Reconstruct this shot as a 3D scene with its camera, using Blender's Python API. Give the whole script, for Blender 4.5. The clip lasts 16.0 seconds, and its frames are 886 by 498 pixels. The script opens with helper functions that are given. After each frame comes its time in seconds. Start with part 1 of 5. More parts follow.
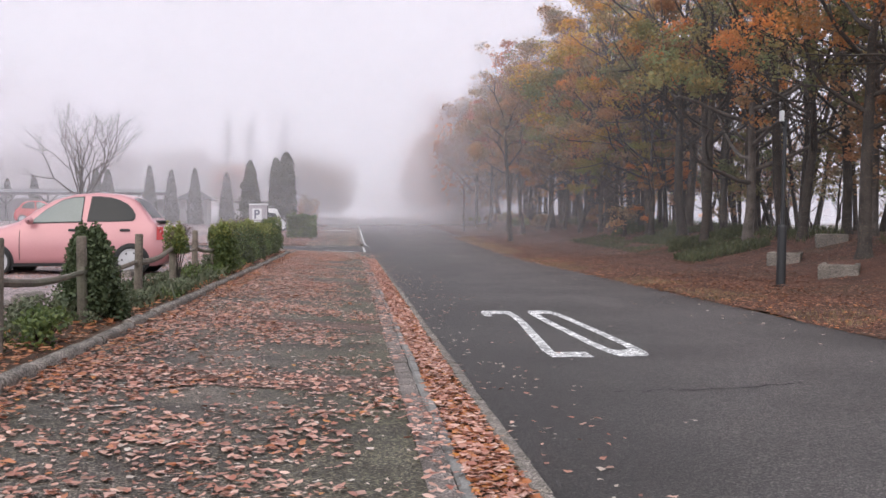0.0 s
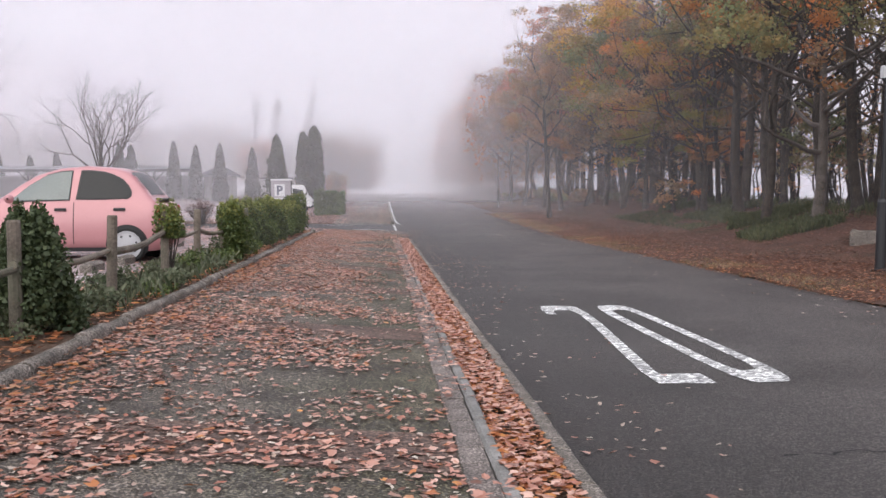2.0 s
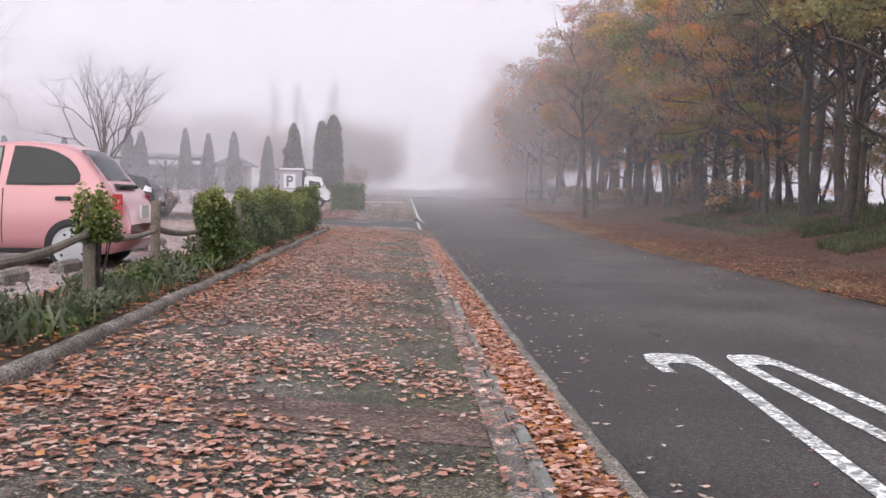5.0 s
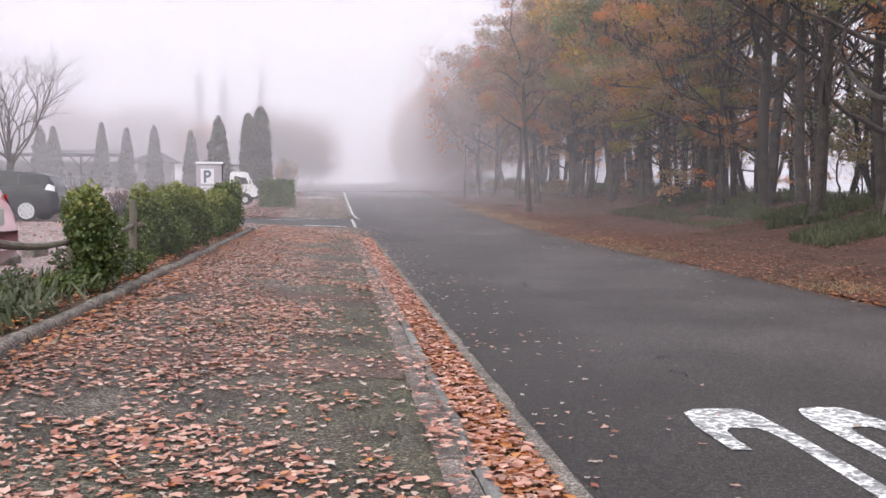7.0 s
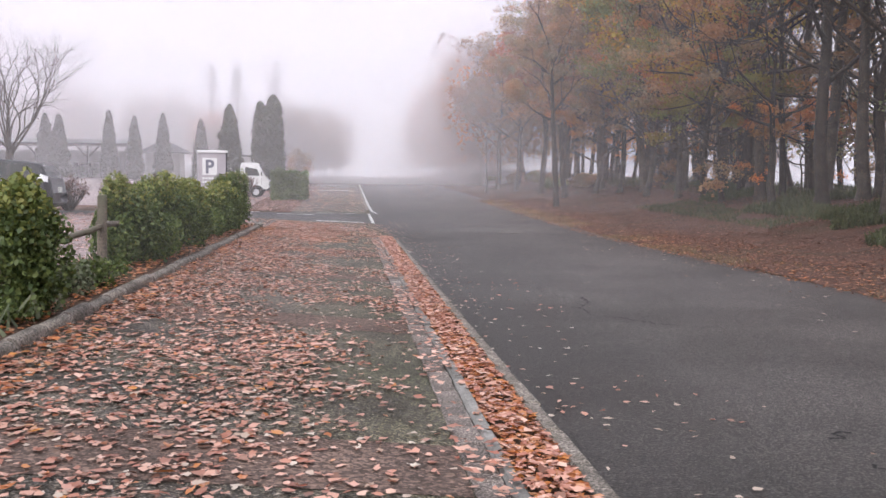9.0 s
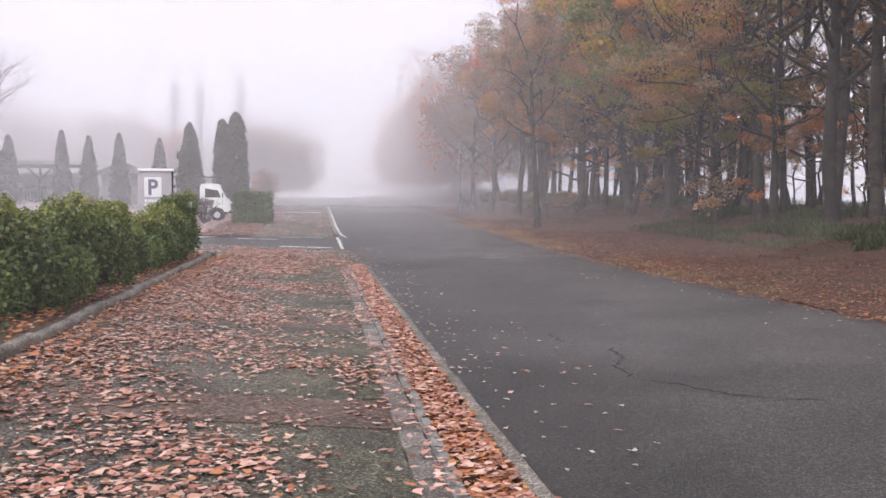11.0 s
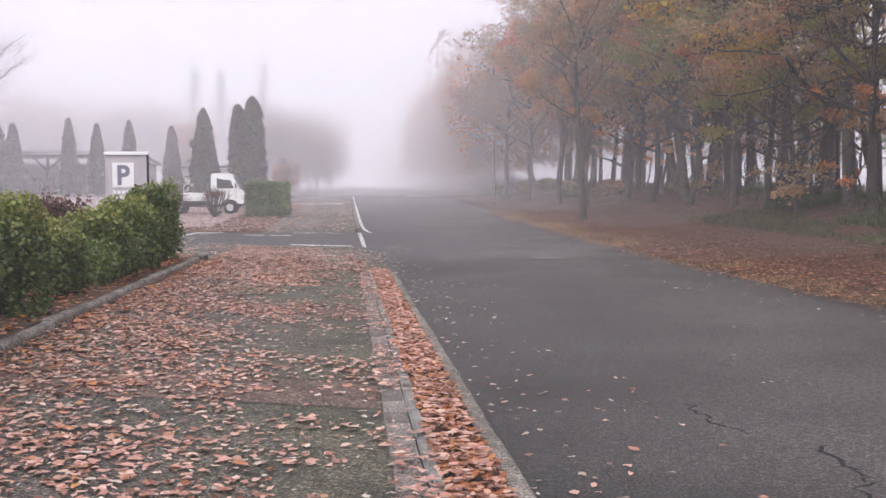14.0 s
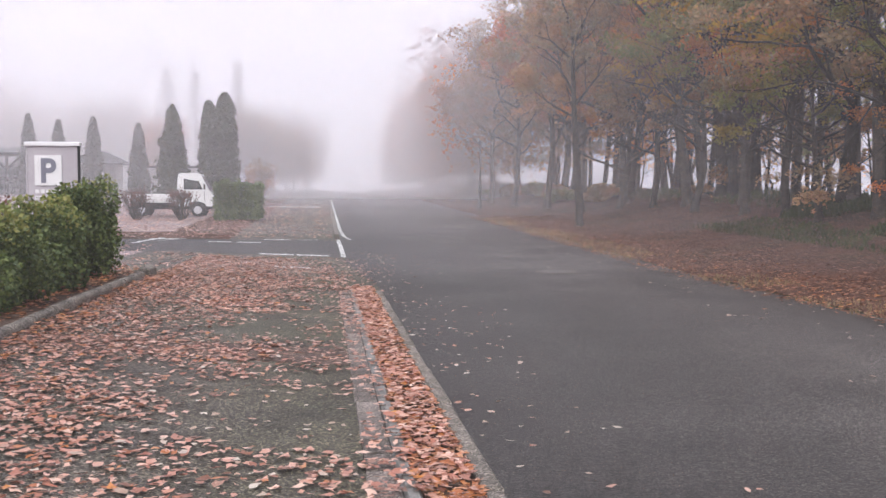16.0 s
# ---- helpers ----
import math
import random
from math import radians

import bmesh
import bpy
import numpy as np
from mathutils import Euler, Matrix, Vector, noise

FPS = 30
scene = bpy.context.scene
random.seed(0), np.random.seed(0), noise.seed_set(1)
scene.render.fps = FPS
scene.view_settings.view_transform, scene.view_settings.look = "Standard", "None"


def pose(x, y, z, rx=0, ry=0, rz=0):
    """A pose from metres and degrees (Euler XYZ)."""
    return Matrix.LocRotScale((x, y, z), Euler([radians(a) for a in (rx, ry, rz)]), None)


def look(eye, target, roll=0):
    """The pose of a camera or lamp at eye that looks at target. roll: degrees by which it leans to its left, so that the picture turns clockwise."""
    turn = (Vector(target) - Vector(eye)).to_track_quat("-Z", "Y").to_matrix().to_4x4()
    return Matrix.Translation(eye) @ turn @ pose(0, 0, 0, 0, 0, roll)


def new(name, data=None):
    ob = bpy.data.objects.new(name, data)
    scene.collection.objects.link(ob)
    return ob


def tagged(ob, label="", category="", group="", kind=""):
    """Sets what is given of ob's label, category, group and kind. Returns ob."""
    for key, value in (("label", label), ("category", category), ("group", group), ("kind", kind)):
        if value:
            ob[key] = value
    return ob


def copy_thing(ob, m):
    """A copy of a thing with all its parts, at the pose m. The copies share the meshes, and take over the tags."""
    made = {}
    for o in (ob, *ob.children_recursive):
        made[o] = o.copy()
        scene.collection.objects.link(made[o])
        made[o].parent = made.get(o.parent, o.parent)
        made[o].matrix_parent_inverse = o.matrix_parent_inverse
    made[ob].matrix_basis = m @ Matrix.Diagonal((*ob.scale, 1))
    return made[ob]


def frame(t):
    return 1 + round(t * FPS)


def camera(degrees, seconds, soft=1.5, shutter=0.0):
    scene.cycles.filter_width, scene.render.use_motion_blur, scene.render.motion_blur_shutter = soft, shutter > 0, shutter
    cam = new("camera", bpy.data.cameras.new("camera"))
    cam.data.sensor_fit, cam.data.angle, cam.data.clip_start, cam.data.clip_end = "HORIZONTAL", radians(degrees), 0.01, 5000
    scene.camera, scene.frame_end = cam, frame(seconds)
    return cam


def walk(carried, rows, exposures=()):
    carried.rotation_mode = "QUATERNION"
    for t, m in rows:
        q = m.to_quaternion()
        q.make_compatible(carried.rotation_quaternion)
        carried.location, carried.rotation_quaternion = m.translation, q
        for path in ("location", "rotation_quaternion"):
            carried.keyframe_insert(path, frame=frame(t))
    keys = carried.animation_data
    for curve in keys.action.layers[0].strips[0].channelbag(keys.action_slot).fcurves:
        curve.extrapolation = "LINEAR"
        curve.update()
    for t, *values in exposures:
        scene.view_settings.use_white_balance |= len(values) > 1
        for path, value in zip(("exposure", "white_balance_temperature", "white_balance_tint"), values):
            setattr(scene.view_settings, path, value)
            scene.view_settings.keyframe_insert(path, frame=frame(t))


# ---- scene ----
cam = camera(49.1, 16.0)
METRES, EYE, TILT, LEAN, TURN = 20.83, 1.25, -2.92, 0.0, -5.4
ROWS = [
    (0.0, 0.0, 0.0, 0.0, -0.0, 1.43, -0.01),
    (0.5, -0.0027, 0.0323, 0.0012, 1.45, 1.58, -0.47),
    (1.0, -0.0051, 0.0634, 0.0027, 0.42, 1.14, 0.21),
    (1.5, -0.0087, 0.0954, 0.0039, 1.12, 0.57, 0.12),
    (2.0, -0.0125, 0.1261, 0.0069, 1.77, 0.01, 0.18),
    (2.5, -0.0148, 0.1587, 0.0091, 0.57, 1.23, 0.18),
    (3.0, -0.0194, 0.1895, 0.0109, 0.13, 1.98, -0.24),
    (3.5, -0.0225, 0.2206, 0.0119, 0.76, 1.58, -0.46),
    (4.0, -0.0267, 0.25, 0.0122, 3.01, 0.84, -1.17),
    (6.5, -0.0441, 0.4025, 0.0201, 1.15, -0.65, -0.84),
    (7.0, -0.0462, 0.4337, 0.0218, -0.99, -0.52, -0.09),
    (7.5, -0.0497, 0.4642, 0.0229, -0.07, -0.36, -0.36),
    (8.0, -0.0524, 0.4941, 0.0246, 0.09, -0.87, -0.33),
    (8.5, -0.0561, 0.5254, 0.0264, 1.2, -0.46, -0.34),
    (9.0, -0.0599, 0.5547, 0.0284, -0.15, -0.94, -0.51),
    (11.5, -0.0685, 0.7122, 0.0367, -1.92, 0.57, 0.14),
    (12.0, -0.0692, 0.7428, 0.0379, -0.68, 0.71, 0.01),
    (12.5, -0.0701, 0.7727, 0.0394, -1.57, -0.84, 0.11),
    (13.0, -0.0717, 0.8046, 0.0406, -0.58, -0.84, -0.2),
    (13.5, -0.0738, 0.8352, 0.0431, 0.54, -1.24, -0.06),
    (14.0, -0.0743, 0.8678, 0.0446, -0.28, -0.33, 0.43),
    (14.5, -0.0768, 0.8993, 0.0453, -1.46, -0.57, 0.05),
    (15.0, -0.0794, 0.9326, 0.0471, -1.21, -1.4, -0.04),
    (15.5, -0.0826, 0.9626, 0.0492, 1.6, -0.54, -0.6),
    (16.0, -0.0856, 0.9942, 0.0507, -1.59, -0.11, 0.01),
]
walk(cam, [(t, pose(0, 0, EYE, TILT, LEAN, TURN) @ pose(METRES * x, METRES * y, METRES * z, 90 + pitch, roll, yaw)) for t, x, y, z, yaw, pitch, roll in ROWS],
     exposures=[(0, 0.55), (3.5, 0.56), (6.5, 0.73), (9, 0.78), (12.5, 0.75), (16, 0.76)])

# ---- world and light: a foggy overcast morning ----
world = bpy.data.worlds.new("foggy_sky")
scene.world = world
world.use_nodes = True
wn, wl = world.node_tree.nodes, world.node_tree.links
wn.clear()
w_out = wn.new("ShaderNodeOutputWorld")
w_bg = wn.new("ShaderNodeBackground")
w_mix = wn.new("ShaderNodeMixRGB")
w_sky = wn.new("ShaderNodeTexSky")
w_sky.sky_type = "NISHITA"
w_sky.sun_disc = False
w_sky.sun_elevation, w_sky.sun_rotation = radians(38), radians(200)
w_sky.dust_density = 6.0
w_bg.inputs["Strength"].default_value = 0.1
w_mix.inputs["Fac"].default_value = 0.9
w_mix.inputs["Color2"].default_value = (6.65, 6.9, 7.8, 1)
wl.new(w_sky.outputs["Color"], w_mix.inputs["Color1"])
wl.new(w_mix.outputs["Color"], w_bg.inputs["Color"])
wl.new(w_bg.outputs["Background"], w_out.inputs["Surface"])

sun = new("sun", bpy.data.lights.new("sun", "SUN"))
sun.data.energy, sun.data.angle, sun.data.color = 1.5, radians(80), (1.0, 0.95, 0.91)
sun.matrix_world = look((-10, -25, 30), (0, 0, 0))


# ---- materials ----
def mat(name, c1, c2, rough=0.8, scale=6.0, fine=60.0, bump=0.2, metal=0.0, random_tint=0.0, dist=0.01, c3=None, spec=0.5, coat=0.0, band=0.25, pebbles=0.0, speck=2.3):
    """Two-scale mottled surface: c1 to c2 by broad and fine noise, with fine relief; c3 is a broad stain."""
    m = bpy.data.materials.new(name)
    m.use_nodes = True
    n, l = m.node_tree.nodes, m.node_tree.links
    b = n["Principled BSDF"]
    b.inputs["Roughness"].default_value, b.inputs["Metallic"].default_value = rough, metal
    b.inputs["Specular IOR Level"].default_value = spec
    b.inputs["Coat Weight"].default_value = coat
    co = n.new("ShaderNodeTexCoord")
    big, small = n.new("ShaderNodeTexNoise"), n.new("ShaderNodeTexNoise")
    for tex, s in ((big, scale), (small, fine)):
        tex.inputs["Scale"].default_value, tex.inputs["Detail"].default_value = s, 5
        l.new(co.outputs["Object"], tex.inputs["Vector"])
    add = n.new("ShaderNodeMath")
    add.operation = "ADD"
    l.new(big.outputs["Fac"], add.inputs[0])
    l.new(small.outputs["Fac"], add.inputs[1])
    ramp = n.new("ShaderNodeMapRange")
    ramp.inputs["From Min"].default_value, ramp.inputs["From Max"].default_value = 1 - band, 1 + band
    l.new(add.outputs[0], ramp.inputs["Value"])
    mix = n.new("ShaderNodeMixRGB")
    mix.inputs["Color1"].default_value, mix.inputs["Color2"].default_value = (*c1, 1), (*c2, 1)
    l.new(ramp.outputs["Result"], mix.inputs["Fac"])
    colour = mix.outputs["Color"]
    if c3:
        third = n.new("ShaderNodeTexNoise")
        third.inputs["Scale"].default_value, third.inputs["Detail"].default_value = scale * 0.35, 3
        l.new(co.outputs["Object"], third.inputs["Vector"])
        r3 = n.new("ShaderNodeMapRange")
        r3.inputs["From Min"].default_value, r3.inputs["From Max"].default_value, r3.inputs["To Max"].default_value = 0.5, 0.68, 0.6
        l.new(third.outputs["Fac"], r3.inputs["Value"])
        m3 = n.new("ShaderNodeMixRGB")
        m3.inputs["Color2"].default_value = (*c3, 1)
        l.new(r3.outputs["Result"], m3.inputs["Fac"])
        l.new(colour, m3.inputs["Color1"])
        colour = m3.outputs["Color"]
    if pebbles:
        vor = n.new("ShaderNodeTexVoronoi")
        vor.inputs["Scale"].default_value = pebbles
        l.new(co.outputs["Object"], vor.inputs["Vector"])
        sep = n.new("ShaderNodeSeparateColor")
        l.new(vor.outputs["Color"], sep.inputs["Color"])
        pr = n.new("ShaderNodeMapRange")
        pr.inputs["From Min"].default_value, pr.inputs["From Max"].default_value = 0.3, 1.0
        pr.inputs["To Min"].default_value, pr.inputs["To Max"].default_value = 0.6, speck
        pr.inputs["From Min"].default_value = 0.3 if speck < 3 else 0.55
        l.new(sep.outputs["Red"], pr.inputs["Value"])
        pm = n.new("ShaderNodeVectorMath")
        pm.operation = "SCALE"
        l.new(colour, pm.inputs[0])
        l.new(pr.outputs["Result"], pm.inputs["Scale"])
        colour = pm.outputs[0]
    if random_tint:
        info = n.new("ShaderNodeObjectInfo")
        rr = n.new("ShaderNodeMapRange")
        rr.inputs["To Min"].default_value, rr.inputs["To Max"].default_value = 1 - random_tint, 1 + random_tint
        l.new(info.outputs["Random"], rr.inputs["Value"])
        mul = n.new("ShaderNodeVectorMath")
        mul.operation = "SCALE"
        l.new(colour, mul.inputs[0])
        l.new(rr.outputs["Result"], mul.inputs["Scale"])
        colour = mul.outputs[0]
    l.new(colour, b.inputs["Base Color"])
    if bump:
        bp = n.new("ShaderNodeBump")
        bp.inputs["Strength"].default_value, bp.inputs["Distance"].default_value = bump, dist
        l.new(small.outputs["Fac"], bp.inputs["Height"])
        l.new(bp.outputs["Normal"], b.inputs["Normal"])
    return m


def leaf_mat(name, colours, rough=0.6, through_light=0.5, big_tint=0.25, even=1.0, hue=0.0):
    """Leaves whose colour differs leaf by leaf, with some light let through."""
    m = bpy.data.materials.new(name)
    m.use_nodes = True
    n, l = m.node_tree.nodes, m.node_tree.links
    b = n["Principled BSDF"]
    b.inputs["Roughness"].default_value = rough
    b.inputs["Specular IOR Level"].default_value = 0.45
    geo = n.new("ShaderNodeNewGeometry")
    ramp = n.new("ShaderNodeValToRGB")
    els = ramp.color_ramp.elements
    while len(els) < len(colours):
        els.new(0.5)
    mean = [sum(c[k] for c in colours) / len(colours) for k in range(3)]
    for i, c in enumerate(colours):
        c = tuple(mean[k] + (c[k] - mean[k]) * even for k in range(3))
        els[i].position, els[i].color = i / (len(colours) - 1), (*c, 1)
    l.new(geo.outputs["Random Per Island"], ramp.inputs["Fac"])
    co = n.new("ShaderNodeTexCoord")
    tex = n.new("ShaderNodeTexNoise")
    tex.inputs["Scale"].default_value = 0.5
    l.new(co.outputs["Object"], tex.inputs["Vector"])
    rr = n.new("ShaderNodeMapRange")
    rr.inputs["From Min"].default_value, rr.inputs["From Max"].default_value = 0.3, 0.7
    rr.inputs["To Min"].default_value, rr.inputs["To Max"].default_value = 1 - big_tint, 1 + big_tint
    l.new(tex.outputs["Fac"], rr.inputs["Value"])
    mul = n.new("ShaderNodeVectorMath")
    mul.operation = "SCALE"
    l.new(ramp.outputs["Color"], mul.inputs[0])
    l.new(rr.outputs["Result"], mul.inputs["Scale"])
    tone = n.new("ShaderNodeTexNoise")
    tone.inputs["Scale"].default_value = 0.75
    l.new(geo.outputs["Position"], tone.inputs["Vector"])
    warm = n.new("ShaderNodeValToRGB")
    we = warm.color_ramp.elements
    we[0].position, we[0].color = 0.38, (1 - 0.35 * hue, 1 + 0.12 * hue, 1 + 0.1 * hue, 1)
    we[1].position, we[1].color = 0.62, (1 + 0.3 * hue, 1 + 0.06 * hue, 1 - 0.3 * hue, 1)
    l.new(tone.outputs["Fac"], warm.inputs["Fac"])
    both = n.new("ShaderNodeVectorMath")
    both.operation = "MULTIPLY"
    l.new(mul.outputs[0], both.inputs[0])
    l.new(warm.outputs["Color"], both.inputs[1])
    mul = both
    l.new(mul.outputs[0], b.inputs["Base Color"])
    tr = n.new("ShaderNodeBsdfTranslucent")
    l.new(mul.outputs[0], tr.inputs["Color"])
    mixs = n.new("ShaderNodeMixShader")
    mixs.inputs["Fac"].default_value = through_light
    l.new(b.outputs[0], mixs.inputs[1])
    l.new(tr.outputs[0], mixs.inputs[2])
    l.new(mixs.outputs[0], n["Material Output"].inputs["Surface"])
    return m


def plain(name, c, rough=0.5, metal=0.0, coat=0.0, spec=0.5):
    return mat(name, tuple(v * 0.94 for v in c), tuple(min(1, v * 1.06) for v in c), rough, 3, 40, 0.03, metal, 0, 0.002, None, spec, coat)


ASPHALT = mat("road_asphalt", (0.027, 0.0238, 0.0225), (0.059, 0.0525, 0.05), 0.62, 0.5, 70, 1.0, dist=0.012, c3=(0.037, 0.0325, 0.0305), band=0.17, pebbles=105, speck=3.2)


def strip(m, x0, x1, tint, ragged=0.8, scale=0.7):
    """A damp, mossy or lighter strip along the street: the colour turns towards tint between x0 and x1, with a ragged
    edge.
    """
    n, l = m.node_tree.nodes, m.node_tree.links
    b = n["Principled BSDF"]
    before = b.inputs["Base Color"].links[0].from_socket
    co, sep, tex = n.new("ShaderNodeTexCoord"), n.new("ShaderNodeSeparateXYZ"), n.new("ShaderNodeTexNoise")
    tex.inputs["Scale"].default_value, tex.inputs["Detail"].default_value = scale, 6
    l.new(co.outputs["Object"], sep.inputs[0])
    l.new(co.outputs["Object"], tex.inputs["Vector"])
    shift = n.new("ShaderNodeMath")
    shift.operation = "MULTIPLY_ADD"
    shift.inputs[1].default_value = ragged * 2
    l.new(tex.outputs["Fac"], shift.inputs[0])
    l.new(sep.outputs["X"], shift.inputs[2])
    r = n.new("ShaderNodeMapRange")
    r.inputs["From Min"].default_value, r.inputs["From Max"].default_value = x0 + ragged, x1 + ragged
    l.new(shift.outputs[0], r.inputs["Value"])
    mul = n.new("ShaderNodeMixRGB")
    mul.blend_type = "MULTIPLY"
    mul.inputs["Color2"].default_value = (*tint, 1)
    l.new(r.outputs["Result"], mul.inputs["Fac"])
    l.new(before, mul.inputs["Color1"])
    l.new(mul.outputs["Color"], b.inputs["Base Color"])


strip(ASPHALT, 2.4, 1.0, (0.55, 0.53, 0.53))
# lighter across the middle and right of the road
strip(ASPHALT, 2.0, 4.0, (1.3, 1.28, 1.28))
LOT = mat("lot_asphalt", (0.165, 0.13, 0.133), (0.28, 0.224, 0.226), 0.85, 0.7, 90, 0.6, dist=0.01, c3=(0.19, 0.125, 0.11), pebbles=50)
PATH = mat("path_aggregate", (0.031, 0.025, 0.02), (0.1, 0.083, 0.067), 0.65, 1.5, 60, 1.0, dist=0.02, c3=(0.058, 0.058, 0.036), band=0.16, pebbles=95, speck=3.4)
strip(PATH, -0.8, 0.1, (0.8, 0.85, 0.68), 0.5, 1.3)
PATH_RED = mat("path_reddish_band", (0.05, 0.031, 0.025), (0.125, 0.083, 0.068), 0.85, 2.0, 60, 0.8, dist=0.012, pebbles=60)
SOIL = mat("soil", (0.05, 0.03, 0.02), (0.12, 0.07, 0.045), 0.95, 2.5, 40, 0.8, dist=0.03)
BANK = mat("bank_litter", (0.055, 0.025, 0.017), (0.13, 0.057, 0.037), 0.95, 1.2, 30, 1.0, dist=0.05, c3=(0.06, 0.045, 0.025))
FIELD = mat("far_ground", (0.06, 0.065, 0.035), (0.14, 0.1, 0.06), 0.95, 0.2, 6, 0.3, dist=0.05)
CONCRETE = mat("kerb_concrete", (0.085, 0.074, 0.065), (0.21, 0.182, 0.16), 0.85, 4, 70, 0.8, random_tint=0.2, dist=0.012, c3=(0.1, 0.09, 0.065), pebbles=110, speck=2.2)
BLOCK = mat("edging_block", (0.095, 0.08, 0.074), (0.2, 0.17, 0.155), 0.85, 5, 100, 0.6, random_tint=0.25, dist=0.006, c3=(0.13, 0.14, 0.08), pebbles=120, speck=2.4)
GUTTER = mat("gutter_concrete", (0.12, 0.118, 0.113), (0.27, 0.26, 0.25), 0.8, 4, 80, 0.5, random_tint=0.15, dist=0.006)
PAINT = mat("road_paint", (0.26, 0.26, 0.26), (0.6, 0.6, 0.59), 0.7, 14, 45, 0.9, dist=0.01, c3=(0.13, 0.13, 0.135), band=0.2, pebbles=32)
WOOD = mat("fence_wood", (0.085, 0.07, 0.056), (0.2, 0.165, 0.135), 0.9, 5, 50, 0.7, random_tint=0.15, dist=0.01, c3=(0.1, 0.11, 0.07))
BARK = mat("bark", (0.026, 0.021, 0.018), (0.075, 0.06, 0.05), 0.95, 3, 25, 0.9, random_tint=0.3, dist=0.03)
BARK_PALE = mat("pale_bark", (0.06, 0.05, 0.043), (0.15, 0.125, 0.11), 0.95, 3, 25, 0.8, random_tint=0.15, dist=0.03)
PINK = mat("pink_car_paint", (0.47, 0.222, 0.236), (0.51, 0.242, 0.257), 0.3, 1.5, 60, 0.0, 0.15, coat=0.4)
BLACKP = mat("black_car_paint", (0.012, 0.012, 0.015), (0.02, 0.02, 0.024), 0.32, 1.5, 60, 0.0, coat=0.0, spec=0.35)
WHITEP = mat("white_truck_paint", (0.6, 0.6, 0.62), (0.68, 0.68, 0.69), 0.35, 1.5, 60, 0.0, coat=0.3)
GLASS_REAR = plain("dark_rear_glass", (0.02, 0.022, 0.024), 0.25, spec=0.15)
GLASS = plain("dark_car_glass", (0.02, 0.022, 0.024), 0.08, spec=0.28)
GLASS_PALE = plain("pale_car_glass", (0.09, 0.12, 0.12), 0.05, spec=1.0)
RUBBER = plain("tyre_rubber", (0.02, 0.02, 0.02), 0.85)
ALLOY = plain("silver_wheel", (0.42, 0.42, 0.44), 0.45, 0.4)
TRIM = plain("black_trim", (0.018, 0.018, 0.02), 0.55)
LAMPRED = plain("red_lamp", (0.45, 0.03, 0.03), 0.15, coat=0.5)
LAMPCLEAR = plain("clear_lamp", (0.7, 0.7, 0.72), 0.1, coat=0.5)
PLATE = plain("number_plate", (0.75, 0.75, 0.72), 0.4)
POLE = plain("black_pole", (0.02, 0.02, 0.023), 0.5)
LAMPHEAD = plain("lamp_head_grey", (0.5, 0.52, 0.54), 0.4)
SIGN_GREY = mat("sign_panel", (0.35, 0.32, 0.36), (0.43, 0.4, 0.44), 0.6, 3, 40, 0.1)
SIGN_WHITE = plain("sign_white", (0.66, 0.65, 0.68), 0.5)
SIGN_INK = plain("sign_ink", (0.16, 0.16, 0.21), 0.5)
ROOF = mat("dark_roof", (0.05, 0.05, 0.055), (0.09, 0.09, 0.1), 0.8, 2, 30, 0.3)
WALL = mat("pale_wall", (0.55, 0.54, 0.52), (0.68, 0.67, 0.65), 0.9, 0.8, 20, 0.2, c3=(0.48, 0.47, 0.45))
STEEL = plain("brown_steel", (0.09, 0.08, 0.08), 0.6)

LEAF_RUSSET = leaf_mat("leaf_russet", [(0.227, 0.118, 0.078), (0.427, 0.198, 0.117), (0.584, 0.289, 0.160), (0.276, 0.177, 0.118)], 0.7, 0.5, 0.32, 0.5, 0.6)
LEAF_ORANGE = leaf_mat("leaf_orange", [(0.44, 0.145, 0.055), (0.64, 0.22, 0.08), (0.7, 0.28, 0.105), (0.47, 0.19, 0.085)], 0.7, 0.5, 0.32, 0.5, 0.6)
LEAF_AMBER = leaf_mat("leaf_amber", [(0.350, 0.206, 0.046), (0.605, 0.317, 0.069), (0.701, 0.396, 0.092), (0.319, 0.222, 0.078)], 0.7, 0.5, 0.32, 0.5, 0.6)
LEAF_OLIVE = leaf_mat("leaf_olive", [(0.17, 0.145, 0.075), (0.28, 0.235, 0.11), (0.38, 0.3, 0.145), (0.19, 0.175, 0.095)], 0.7, 0.5, 0.32, 0.5, 0.6)
LEAF_BROWN = leaf_mat("leaf_brown", [(0.22, 0.13, 0.085), (0.375, 0.2, 0.125), (0.49, 0.275, 0.16), (0.275, 0.19, 0.11)], 0.7, 0.5, 0.32, 0.5, 0.6)
LEAF_RED = leaf_mat("leaf_red", [(0.366, 0.105, 0.070), (0.550, 0.176, 0.114), (0.443, 0.182, 0.112), (0.259, 0.121, 0.084)], 0.7, 0.5, 0.32, 0.5, 0.6)
LEAF_HEDGE = leaf_mat("leaf_hedge", [(0.05, 0.077, 0.026), (0.09, 0.128, 0.04), (0.15, 0.185, 0.05), (0.062, 0.093, 0.035)], 0.5, 0.25, 0.4)
LEAF_TIP = leaf_mat("leaf_hedge_tip", [(0.125, 0.163, 0.04), (0.2, 0.228, 0.058), (0.28, 0.265, 0.075), (0.105, 0.143, 0.039)], 0.5, 0.25)
LEAF_CYPRESS = leaf_mat("leaf_cypress", [(0.026, 0.036, 0.017), (0.042, 0.052, 0.024), (0.058, 0.068, 0.033)], 0.8, 0.1)
